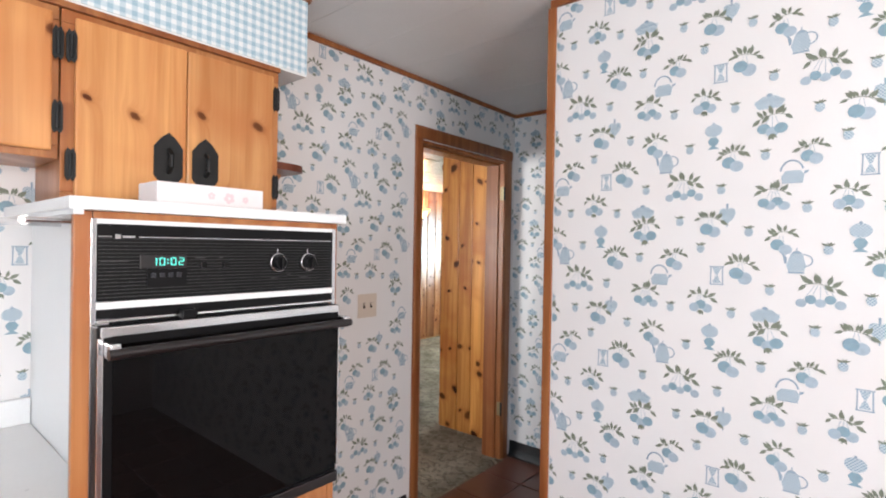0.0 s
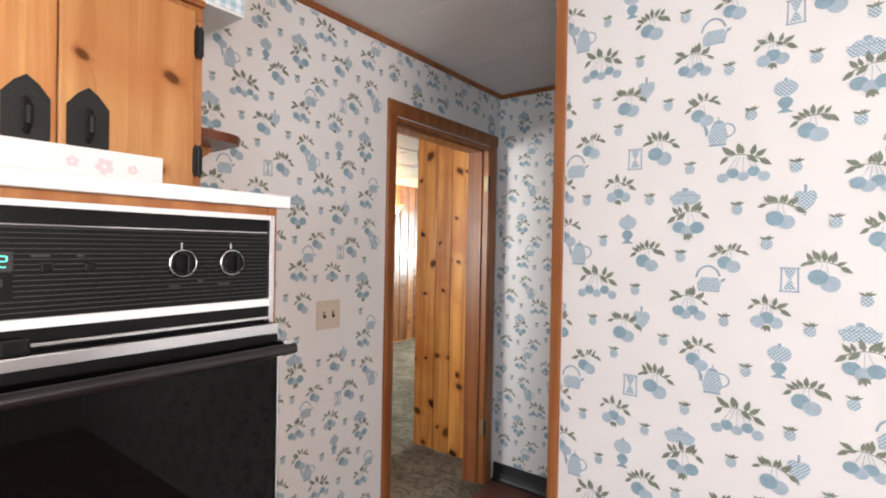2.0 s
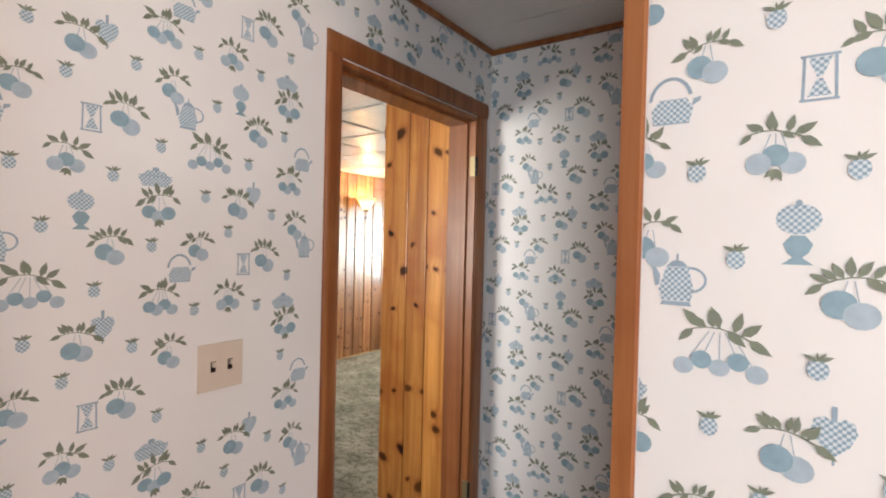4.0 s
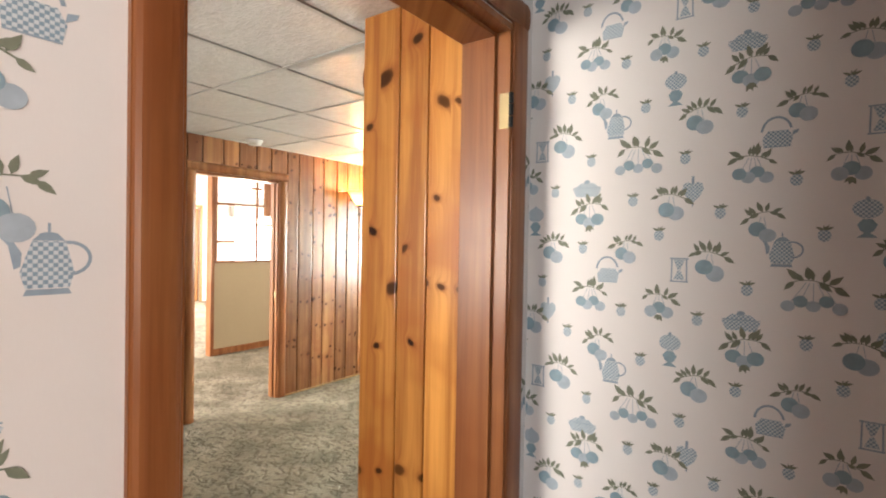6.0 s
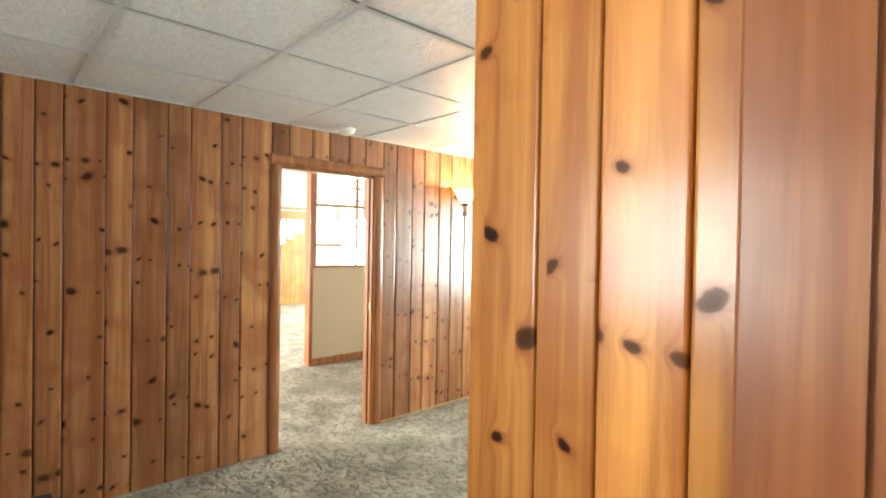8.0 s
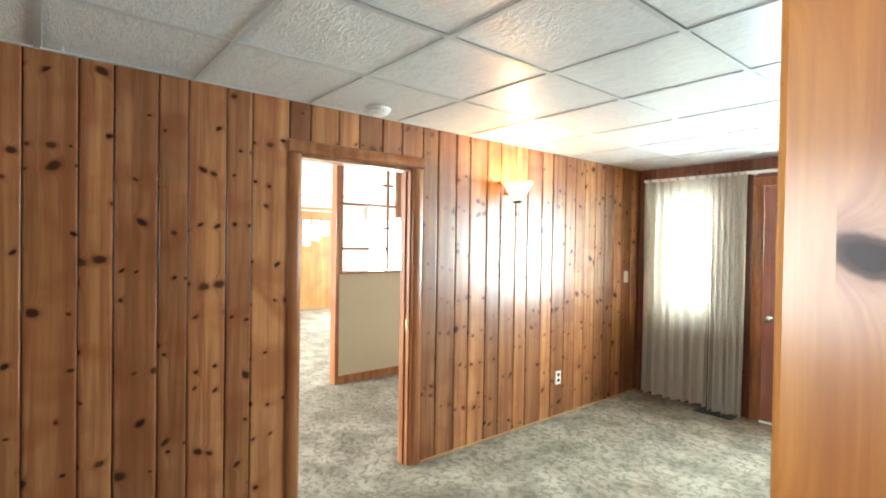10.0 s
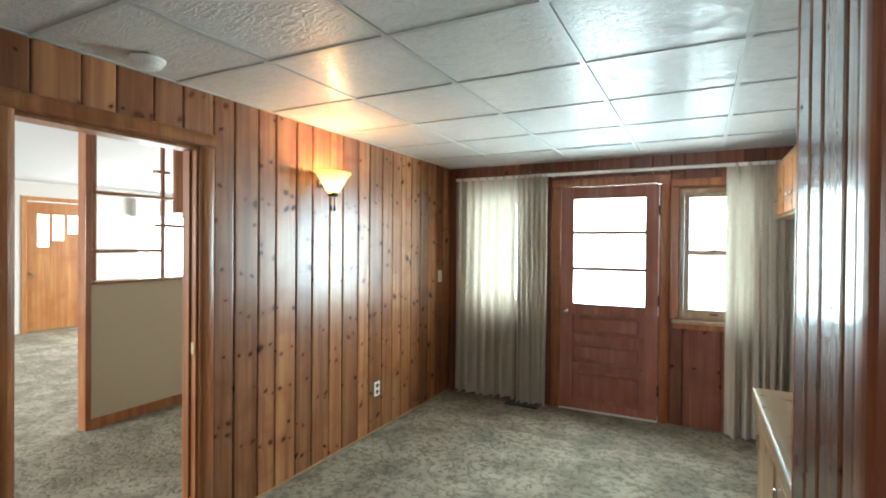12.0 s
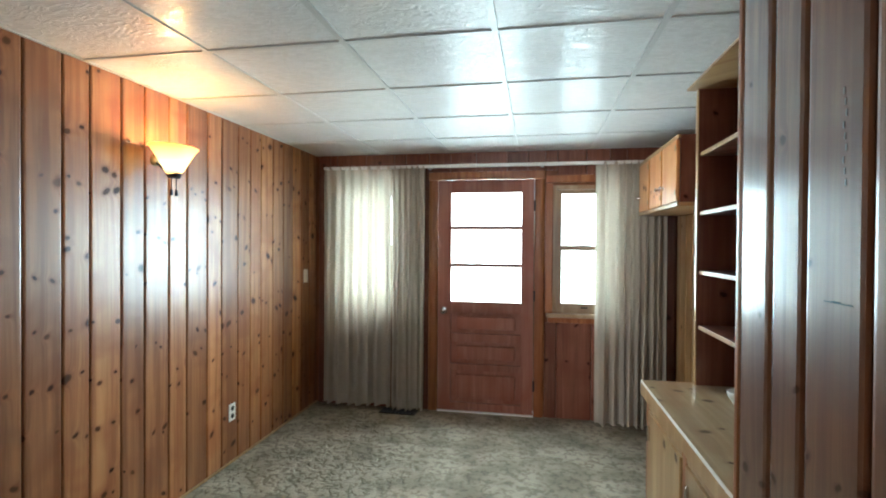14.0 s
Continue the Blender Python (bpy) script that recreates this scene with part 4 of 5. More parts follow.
# ---------------- panelled room: built-ins ----------------
base = thing("base_cabinet", "pale plywood base cabinet with flat doors", "cabinet")
boxes("body", PINE_RED, base, (-2.315, PW + 0.001, CN + 0.004, 5.63, 0.0, 0.70))
for ya, yb in ((CN + 0.004, 4.44), (4.93, 4.985), (5.575, 5.63)):
    boxes("face_stile", TRIM_RED, base, (-2.330, -2.3155, ya, yb, 0.0, 0.70), bevel=0.002)
boxes("face_rail", BUILTIN, base, (-2.331, -2.3155, 4.442, 4.928, 0.645, 0.70), bevel=0.002)
boxes("face_rail", BUILTIN, base, (-2.331, -2.3155, 4.987, 5.573, 0.645, 0.70), bevel=0.002)
for ya, yb in ((4.45, 4.92), (4.995, 5.565)):
    d = boxes("door", BUILTIN, base, (-2.338, -2.318, ya, yb, 0.06, 0.64), bevel=0.003)
    boxes("handle", CHROME, d, (-2.352, -2.338, yb - 0.05, yb - 0.04, 0.50, 0.58), bevel=0.003)
wtop = thing("worktop", "worn pine worktop with dark knots and a pale edge", "worktop")
boxes("slab", BUILTIN_TOP, wtop, (-2.352, PW + 0.001, CN + 0.002, 5.65, 0.701, 0.775), bevel=0.003)
boxes("nosing", WHITE, wtop, (-2.357, -2.3525, CN + 0.002, 5.655, 0.763, 0.776), bevel=0.001)
boxes("front_edge", BUILTIN, wtop, (-2.3565, -2.3525, CN + 0.002, 5.652, 0.701, 0.762), bevel=0.001)

shelf = thing("open_shelf_unit", "dark red-brown open shelves with pale front edges", "shelf unit")
boxes("side_panel", PINE_RED, shelf, (-2.10, PW + 0.001, 5.595, 5.615, 0.776, 2.285), bevel=0.002)
boxes("side_panel", PINE_RED, shelf, (-2.10, PW + 0.001, CN + 0.004, CN + 0.024, 0.776, 2.285), bevel=0.002)
boxes("side_panel", PINE_RED, shelf, (-2.09, PW + 0.025, 5.02, 5.04, 0.776, 2.265), bevel=0.002)
boxes("back_panel", PINE_RED, shelf, (PW - 0.012, PW - 0.001, CN + 0.025, 5.594, 0.776, 2.265))
boxes("top_board", BUILTIN, shelf, (-2.15, PW, CN + 0.004, 5.63, 2.2855, 2.2985), bevel=0.002)
for z in (1.065, 1.345, 1.645, 1.945):
    for ya, yb in ((CN + 0.025, 5.019), (5.041, 5.594)):
        s = boxes("shelf_board", PINE_RED, shelf, (-2.085, PW - 0.013, ya, yb, z, z + 0.018), bevel=0.001)
        boxes("edging", BUILTIN, s, (-2.093, -2.0855, ya, yb, z - 0.001, z + 0.019), bevel=0.001)
boxes("face_stile", BUILTIN, shelf, (-2.108, -2.1005, 5.590, 5.618, 0.776, 2.285), bevel=0.002)

upper = thing("wall_cabinet", "golden pine wall cabinet with three small doors", "cabinet")
boxes("body", PINE_RED, upper, (-2.085, PW - 0.007, 5.97, 7.05, 1.745, 2.14))
boxes("bottom_board", BUILTIN, upper, (-2.105, PW - 0.007, 5.962, 7.05, 1.722, 1.744), bevel=0.002)
boxes("top_rail", BUILTIN, upper, (-2.10, -2.0855, 5.965, 7.05, 2.118, 2.142), bevel=0.002)
for k in range(3):
    ya = 5.985 + k * 0.36
    d = boxes("door", CABINET, upper, (-2.105, -2.0855, ya, ya + 0.335, 1.75, 2.113), bevel=0.004)
    bm = bmesh.new()
    lathe(bm, [(0.001, 0.026), (0.012, 0.024), (0.015, 0.016), (0.006, 0.008), (0.012, 0.0)], (-2.105, ya + 0.30 - 0.24 * (k % 2), 1.86), (-1, 0, 0), seg=14)
    part("knob", bm, CHROME, d, smooth=True)
    for z in (1.79, 2.05):
        boxes("hinge", BRASS, d, (-2.108, -2.1052, ya + 0.004, ya + 0.03, z, z + 0.03))
bowl = thing("small_bowl", "small white glazed bowl standing on the worktop", "bowl")
bm = bmesh.new()
lathe(bm, [(0.001, 0.0), (0.03, 0.0), (0.032, 0.006), (0.05, 0.03), (0.058, 0.055), (0.054, 0.055), (0.046, 0.032), (0.001, 0.01)], (-2.00, 5.30, 0.776))
part("body", bm, WHITE_PLASTIC, bowl, smooth=True)

# ---------------- panelled room: fixtures ----------------
sconce = thing("wall_sconce", "lit wall sconce with a flared amber glass shade", "wall lamp")
sy = 5.185
bm = bmesh.new()
lathe(bm, [(0.001, 0.016), (0.020, 0.016), (0.027, 0.010), (0.030, 0.0)], (WEST, sy + 0.02, 1.925), (1, 0, 0))
part("back_plate", bm, BRASS, sconce, smooth=True)
bm = bmesh.new()
rod(bm, (WEST + 0.01, sy + 0.02, 1.915), (WEST + 0.125, sy, 1.842), 0.006)
lathe(bm, [(0.001, -0.012), (0.03, -0.012), (0.036, 0.004), (0.036, 0.012), (0.001, 0.012)], (WEST + 0.135, sy, 1.84))
part("arm", bm, IRON, sconce)
bm = bmesh.new()
prof = [(0.045, 0.0), (0.058, 0.015), (0.085, 0.05), (0.118, 0.095), (0.150, 0.132), (0.166, 0.146), (0.168, 0.152), (0.160, 0.150), (0.145, 0.138), (0.112, 0.100), (0.080, 0.055), (0.052, 0.020), (0.040, 0.006)]
lathe(bm, prof, (WEST + 0.135, sy, 1.845), seg=40)
bmesh.ops.scale(bm, vec=(0.83, 0.83, 0.95), space=Matrix.Translation((-(WEST + 0.135), -sy, -1.845)), verts=bm.verts)
bmesh.ops.scale(bm, vec=(0.75, 1, 1), space=Matrix.Translation((-(WEST + 0.135), 0, 0)), verts=bm.verts)
part("shade", bm, SHADE_GLOW, sconce, "glowing amber alabaster glass shade", smooth=True)
for k in (-0.018, 0.018):
    bm = bmesh.new()
    rod(bm, (WEST + 0.135, sy + k, 1.83), (WEST + 0.135, sy + k, 1.765), 0.0022, seg=8)
    rod(bm, (WEST + 0.135, sy + k, 1.765), (WEST + 0.135, sy + k, 1.735), 0.006, 0.009, seg=10)
    part("pull_chain", bm, IRON, sconce)
bulb = bpy.data.lights.new("sconce_bulb", "POINT")
bulb.energy, bulb.color, bulb.shadow_soft_size = 15, (1.0, 0.55, 0.20), 0.03
new("sconce_bulb", bulb).location = (WEST + 0.135, sy, 1.97)

outlet = thing("wall_outlet", "white double socket outlet on the pine wall", "outlet")
boxes("plate", WHITE_PLASTIC, outlet, (WEST, WEST + 0.006, 5.865, 5.935, 0.285, 0.40), bevel=0.002)
for z in (0.318, 0.368):
    bm = bmesh.new()
    rod(bm, (WEST + 0.006, 5.90, z), (WEST + 0.008, 5.90, z), 0.017, seg=16)
    part("receptacle", bm, BLACK, outlet)
lsw = thing("light_switch", "ivory single light switch on the pine wall", "light switch")
boxes("plate", BEIGE_PLASTIC, lsw, (WEST, WEST + 0.006, 6.95, 7.02, 1.14, 1.255), bevel=0.002)
boxes("toggle", BEIGE_PLASTIC, lsw, (WEST + 0.006, WEST + 0.018, 6.98, 6.99, 1.19, 1.21), bevel=0.002)
smoke = thing("smoke_detector", "white round smoke detector on the tile ceiling", "smoke detector")
bm = bmesh.new()
lathe(bm, [(0.001, -0.042), (0.035, -0.042), (0.052, -0.034), (0.058, -0.016), (0.060, -0.014), (0.070, -0.012), (0.072, 0.0)], (-4.74, 3.90, CEIL - 0.004))
part("body", bm, WHITE_PLASTIC, smoke, smooth=True)
bm = bmesh.new()
for k in range(20):
    a = 2 * math.pi * k / 20
    box(bm, -4.74 + 0.055 * math.cos(a) - 0.003, -4.74 + 0.055 * math.cos(a) + 0.003, 3.90 + 0.055 * math.sin(a) - 0.003, 3.90 + 0.055 * math.sin(a) + 0.003, CEIL - 0.034, CEIL - 0.020)
tagged(part("vent_slots", bm, ROD, smoke), kind="stuff")
heater = thing("floor_heater", "low dark metal register against the pine wall", "heater")
boxes("body", DARK_METAL, heater, (WEST + 0.001, WEST + 0.09, 1.55, 2.25, 0.0, 0.125), bevel=0.008)
for k in range(16):
    boxes("slat", DARK_METAL, heater, (WEST + 0.0905, WEST + 0.096, 1.58 + 0.04 * k, 1.605 + 0.04 * k, 0.02, 0.105))

# ---------------- living room seen through the doorway ----------------
DX = -6.95
divider = thing("room_divider", "khaki half wall with wood end post and open lattice above", "room divider")
boxes("half_wall", OLIVE, divider, (DX - 0.09, DX, 4.82, 7.6, 0.0, 1.165))
boxes("end_post", TRIM_PINE, divider, (DX - 0.10, DX + 0.012, 4.775, 4.819, 0.0, LCEIL), bevel=0.004)
boxes("cap", TRIM_PINE, divider, (DX - 0.11, DX + 0.022, 4.82, 7.6, 1.166, 1.192), bevel=0.004)
boxes("baseboard", TRIM_PINE, divider, (DX + 0.0005, DX + 0.014, 4.80, 7.6, 0.0, 0.085), bevel=0.004)
for y in (4.865, 5.445):
    boxes("lattice_post", TRIM_PINE, divider, (DX - 0.058, DX - 0.032, y - 0.014, y + 0.014, 1.193, 2.40), bevel=0.002)
boxes("lattice_rail", TRIM_PINE, divider, (DX - 0.08, DX - 0.01, 4.82, 7.6, 2.401, 2.425), bevel=0.002)
for ya, yb, z in ((4.82, 5.62, 1.915), (4.82, 5.45, 1.435), (5.37, 5.50, 2.15), (5.37, 5.75, 1.665)):
    boxes("lattice_shelf", TRIM_PINE, divider, (DX - 0.07, DX - 0.015, ya, yb, z - 0.014, z + 0.014), bevel=0.002)
boxes("valance_panel", TRIM_PINE, divider, (DX - 0.03, DX + 0.01, 5.535, 5.80, 1.79, 2.40), bevel=0.003)

fdoor = thing("door_front", "honey oak flush front door with three stepped lights", "door", kind="structure")
bm = bmesh.new()
LX = -12.42
lites = ((6.83, 7.00, 1.42), (7.05, 7.22, 1.53), (7.28, 7.45, 1.65))
edges = [6.67] + [v for a, b, z in lites for v in (a, b)] + [7.55]
for a, b in zip(edges[0::2], edges[1::2]):
    box(bm, LX - 0.04, LX, a, b, 0.01, 2.165)
for a, b, z in lites:
    box(bm, LX - 0.04, LX, a, b, 0.01, z)
    box(bm, LX - 0.04, LX, a, b, 1.955, 2.165)
part("slab", bm, OAK, fdoor)
for a, b, z in lites:
    ob = boxes("pane", GLASS, fdoor, (LX - 0.025, LX - 0.02, a, b, z, 1.955))
    ob.visible_shadow = False
bm = bmesh.new()
lathe(bm, [(0.001, 0.065), (0.026, 0.058), (0.028, 0.045), (0.011, 0.028), (0.011, 0.008), (0.03, 0.0)], (LX, 6.74, 0.97), (1, 0, 0))
part("knob", bm, BRASS, fdoor, smooth=True)
boxes("casing", OAK, fdoor, (-12.399, -12.38, 6.59, 6.66, 0, 2.18), bevel=0.004)
boxes("casing", OAK, fdoor, (-12.399, -12.38, 7.56, 7.63, 0, 2.18), bevel=0.004)
boxes("casing", OAK, fdoor, (-12.399, -12.38, 6.59, 7.63, 2.181, 2.25), bevel=0.004)
fwin = thing("window_3", "wide living room window with a cream valance board", "window", kind="structure")
boxes("window_frame", WHITE, fwin, (-12.50, -12.42, 8.45, 8.50, 0.75, 2.10), (-12.50, -12.42, 9.65, 9.70, 0.75, 2.10), (-12.50, -12.42, 8.50, 9.65, 0.75, 0.80), (-12.50, -12.42, 8.50, 9.65, 2.05, 2.10), (-12.49, -12.43, 9.06, 9.09, 0.80, 2.05))
for a, b in ((8.50, 9.06), (9.09, 9.65)):
    ob = boxes("pane", GLASS, fwin, (-12.462, -12.458, a, b, 0.80, 2.05))
    ob.visible_shadow = False
boxes("valance", LIVING_WALL, fwin, (-12.399, -12.25, 8.35, 9.8, 2.02, 2.34), bevel=0.004)
window_light("entry_daylight", (-12.62, 7.14, 1.7), (0, 7.14, 1.5), 0.75, 0.7, 40, (1.0, 0.98, 0.94))

# ---------------- kitchen: oven tower and cabinets ----------------
OX = -0.968
tower = thing("oven_cabinet", "tall oven cabinet with orange pine frame and white side", "cabinet")
boxes("side_panel", LAMINATE, tower, (KW + 0.001, OX - 0.022, 0.060, 0.078, 0.0, 1.508))
boxes("side_panel", CABINET_FRAME, tower, (KW + 0.001, OX - 0.022, 0.640, 0.655, 0.0, 1.508))
boxes("back", LAMINATE, tower, (KW + 0.001, KW + 0.012, 0.0785, 0.6395, 0.0, 1.508))
boxes("face_stile", CABINET_FRAME, tower, (OX - 0.021, OX - 0.002, 0.008, 0.040, 0.0, 1.508), bevel=0.003)
boxes("face_stile", CABINET_FRAME, tower, (OX - 0.021, OX - 0.002, 0.640, 0.662, 0.0, 1.508), bevel=0.003)
boxes("face_rail", CABINET_FRAME, tower, (OX - 0.0205, OX - 0.0025, 0.041, 0.639, 1.487, 1.508), bevel=0.002)
boxes("face_rail", CABINET_FRAME, tower, (OX - 0.0205, OX - 0.0025, 0.041, 0.639, 0.62, 0.74), bevel=0.002)
boxes("door", CABINET, tower, (OX - 0.0015, OX + 0.018, 0.05, 0.63, 0.10, 0.61), bevel=0.004)
boxes("toe_kick", DARK_RUBBER, tower, (OX - 0.08, OX - 0.0205, 0.041, 0.639, 0.0, 0.09))
tslab = thing("laminate_slab", "white laminate slab on top of the oven cabinet", "countertop")
boxes("slab", LAMINATE, tslab, (KW + 0.001, OX + 0.018, -0.004, 0.682, 1.5085, 1.535), bevel=0.003)
boxes("edge_band", LAMINATE, tslab, (KW + 0.001, OX + 0.020, 0.003, 0.020, 1.4985, 1.5083))

oven = thing("wall_oven", "black built-in wall oven with chrome trim and lit clock", "oven")
boxes("body", BLACK, oven, (KW + 0.04, OX - 0.005, 0.082, 0.636, 0.745, 1.484))
boxes("trim_strip", CHROME, oven, (OX - 0.001, OX + 0.006, 0.036, 0.046, 0.75, 1.492), bevel=0.001)
boxes("trim_strip", CHROME, oven, (OX - 0.001, OX + 0.006, 0.640, 0.652, 0.75, 1.492), bevel=0.001)
boxes("trim_strip", LAMINATE, oven, (OX - 0.001, OX + 0.006, 0.0465, 0.6395, 1.482, 1.492), bevel=0.001)
boxes("trim_strip", LAMINATE, oven, (OX - 0.001, OX + 0.008, 0.0465, 0.6395, 1.303, 1.318), bevel=0.001)
panel = boxes("control_panel", BLACK, oven, (OX - 0.004, OX, 0.0465, 0.6395, 1.319, 1.4815))
bm = bmesh.new()
for k in range(17):
    z = 1.326 + k * 0.0078
    box(bm, OX, OX + 0.0012, 0.05, 0.636, z, z + 0.0011)
part("pin_stripes", bm, PALE_INK, panel)
boxes("header_line", CHROME, panel, (OX, OX + 0.0016, 0.125, 0.636, 1.4545, 1.4562), (OX, OX + 0.0016, 0.05, 0.075, 1.4545, 1.4562))
boxes("maker_badge", CHROME, panel, (OX, OX + 0.0018, 0.080, 0.091, 1.451, 1.460), (OX, OX + 0.0018, 0.094, 0.118, 1.4535, 1.4575))
boxes("clock_window", BROWN_BAKELITE, panel, (OX, OX + 0.003, 0.128, 0.226, 1.386, 1.416), bevel=0.001)
boxes("button_plate", BLACK, panel, (OX, OX + 0.0022, 0.142, 0.226, 1.345, 1.385))
for k in range(4):
    boxes("button", DARK_METAL, panel, (OX + 0.0022, OX + 0.006, 0.150 + 0.018 * k, 0.160 + 0.018 * k, 1.366, 1.376), bevel=0.001)
bm = bmesh.new()
for y, z, w in ((0.055, 1.402, 0.012), (0.070, 1.402, 0.016), (0.089, 1.402, 0.018), (0.247, 1.408, 0.022), (0.150, 1.358, 0.018), (0.152, 1.351, 0.016), (0.443, 1.352, 0.016), (0.532, 1.352, 0.024), (0.494, 1.360, 0.008), (0.304, 1.408, 0.008)):
    box(bm, OX, OX + 0.0015, y, y + w, z, z + 0.003)
tagged(part("marking", bm, PALE_INK, panel), kind="stuff")
for y in (0.257, 0.312):
    boxes("push_button", BLACK, panel, (OX + 0.0005, OX + 0.008, y, y + 0.014, 1.385, 1.399), bevel=0.002)
bm = bmesh.new()
SEG = {"a": (0.15, 0.85, 0.92, 1.0), "b": (0.85, 1.0, 0.52, 0.95), "c": (0.85, 1.0, 0.05, 0.48), "d": (0.15, 0.85, 0.0, 0.08), "e": (0.0, 0.15, 0.05, 0.48), "f": (0.0, 0.15, 0.52, 0.95), "g": (0.15, 0.85, 0.46, 0.54)}
for y, on in ((0.150, "bc"), (0.167, "abcdef"), (0.191, "abcdef"), (0.208, "abdeg")):
    for s in on:
        a, b, c, e = SEG[s]
        box(bm, OX + 0.003, OX + 0.0036, y + 0.0115 * a, y + 0.0115 * b, 1.393 + 0.017 * c, 1.393 + 0.017 * e)
for z in (1.397, 1.404):
    box(bm, OX + 0.003, OX + 0.0036, 0.1835, 0.1860, z, z + 0.0025)
part("clock_digits", bm, CLOCK_GLOW, panel, "glowing green digits reading 10:02")
for y in (0.462, 0.556):
    bm = bmesh.new()
    lathe(bm, [(0.001, 0.010), (0.021, 0.010), (0.025, 0.006), (0.026, 0.0)], (OX, y, 1.395), (1, 0, 0))
    k = part("knob", bm, BLACK, panel, smooth=True)
    bm = bmesh.new()
    lathe(bm, [(0.0225, 0.0095), (0.0235, 0.0105), (0.0250, 0.0080), (0.0265, 0.0), (0.0240, 0.0)], (OX + 0.0006, y, 1.395), (1, 0, 0))
    part("ring", bm, CHROME, k, smooth=True)
    bm = bmesh.new()
    for n in range(9):
        a = 0.5 + 0.25 * n + math.pi
        lo, hi = (y + 0.0150 * math.cos(a), 1.395 + 0.0150 * math.sin(a)), (y + 0.0190 * math.cos(a), 1.395 + 0.0190 * math.sin(a))
        rod(bm, (OX + 0.0105, *lo), (OX + 0.0105, *hi), 0.0006, seg=6)
    tagged(part("dial_marks", bm, LAMINATE, k), kind="stuff")
    bm = bmesh.new()
    lathe(bm, [(0.001, 0.024), (0.015, 0.024), (0.018, 0.020), (0.019, 0.010)], (OX, y, 1.395), (1, 0, 0))
    box(bm, OX + 0.022, OX + 0.034, y - 0.004, y + 0.004, 1.378, 1.412, bevel=0.002)
    part("grip", bm, BLACK, k)
    boxes("pointer", CHROME, k, (OX, OX + 0.002, y - 0.001, y + 0.001, 1.418, 1.432))
boxes("vent_slot", BLACK, oven, (OX - 0.004, OX + 0.001, 0.0465, 0.6395, 1.283, 1.302))
boxes("vent_trim", CHROME, oven, (OX, OX + 0.012, 0.0465, 0.6395, 1.276, 1.282), bevel=0.001)
odoor = boxes("oven_door", BLACK, oven, (OX - 0.003, OX + 0.030, 0.042, 0.646, 0.752, 1.270), bevel=0.003)
boxes("top_trim", CHROME, odoor, (OX + 0.0305, OX + 0.040, 0.046, 0.642, 1.248, 1.270), bevel=0.003)
boxes("window_glass", OVEN_GLASS, odoor, (OX + 0.0305, OX + 0.034, 0.070, 0.640, 0.792, 1.232), bevel=0.001)
boxes("side_trim", CHROME, odoor, (OX + 0.0305, OX + 0.036, 0.042, 0.052, 0.80, 1.247), bevel=0.001)
boxes("side_trim", CHROME, odoor, (OX + 0.0305, OX + 0.036, 0.642, 0.647, 0.80, 1.247), bevel=0.001)
boxes("bottom_trim", BROWN_BAKELITE, odoor, (OX + 0.0305, OX + 0.044, 0.046, 0.642, 0.755, 0.785), bevel=0.004)
bm = bmesh.new()
rod(bm, (OX + 0.075, 0.050, 1.220), (OX + 0.075, 0.655, 1.222), 0.011, seg=16)
hb = part("handle", bm, BROWN_BAKELITE, odoor, "dark brown bar handle")
for y in (0.062, 0.640):
    boxes("handle_post", CHROME, hb, (OX + 0.034, OX + 0.078, y - 0.010, y + 0.010, 1.208, 1.240), bevel=0.004)
boxes("door_latch", BLACK, oven, (OX + 0.012, OX + 0.034, 0.205, 0.240, 1.270, 1.292), bevel=0.004)

CF = -1.355


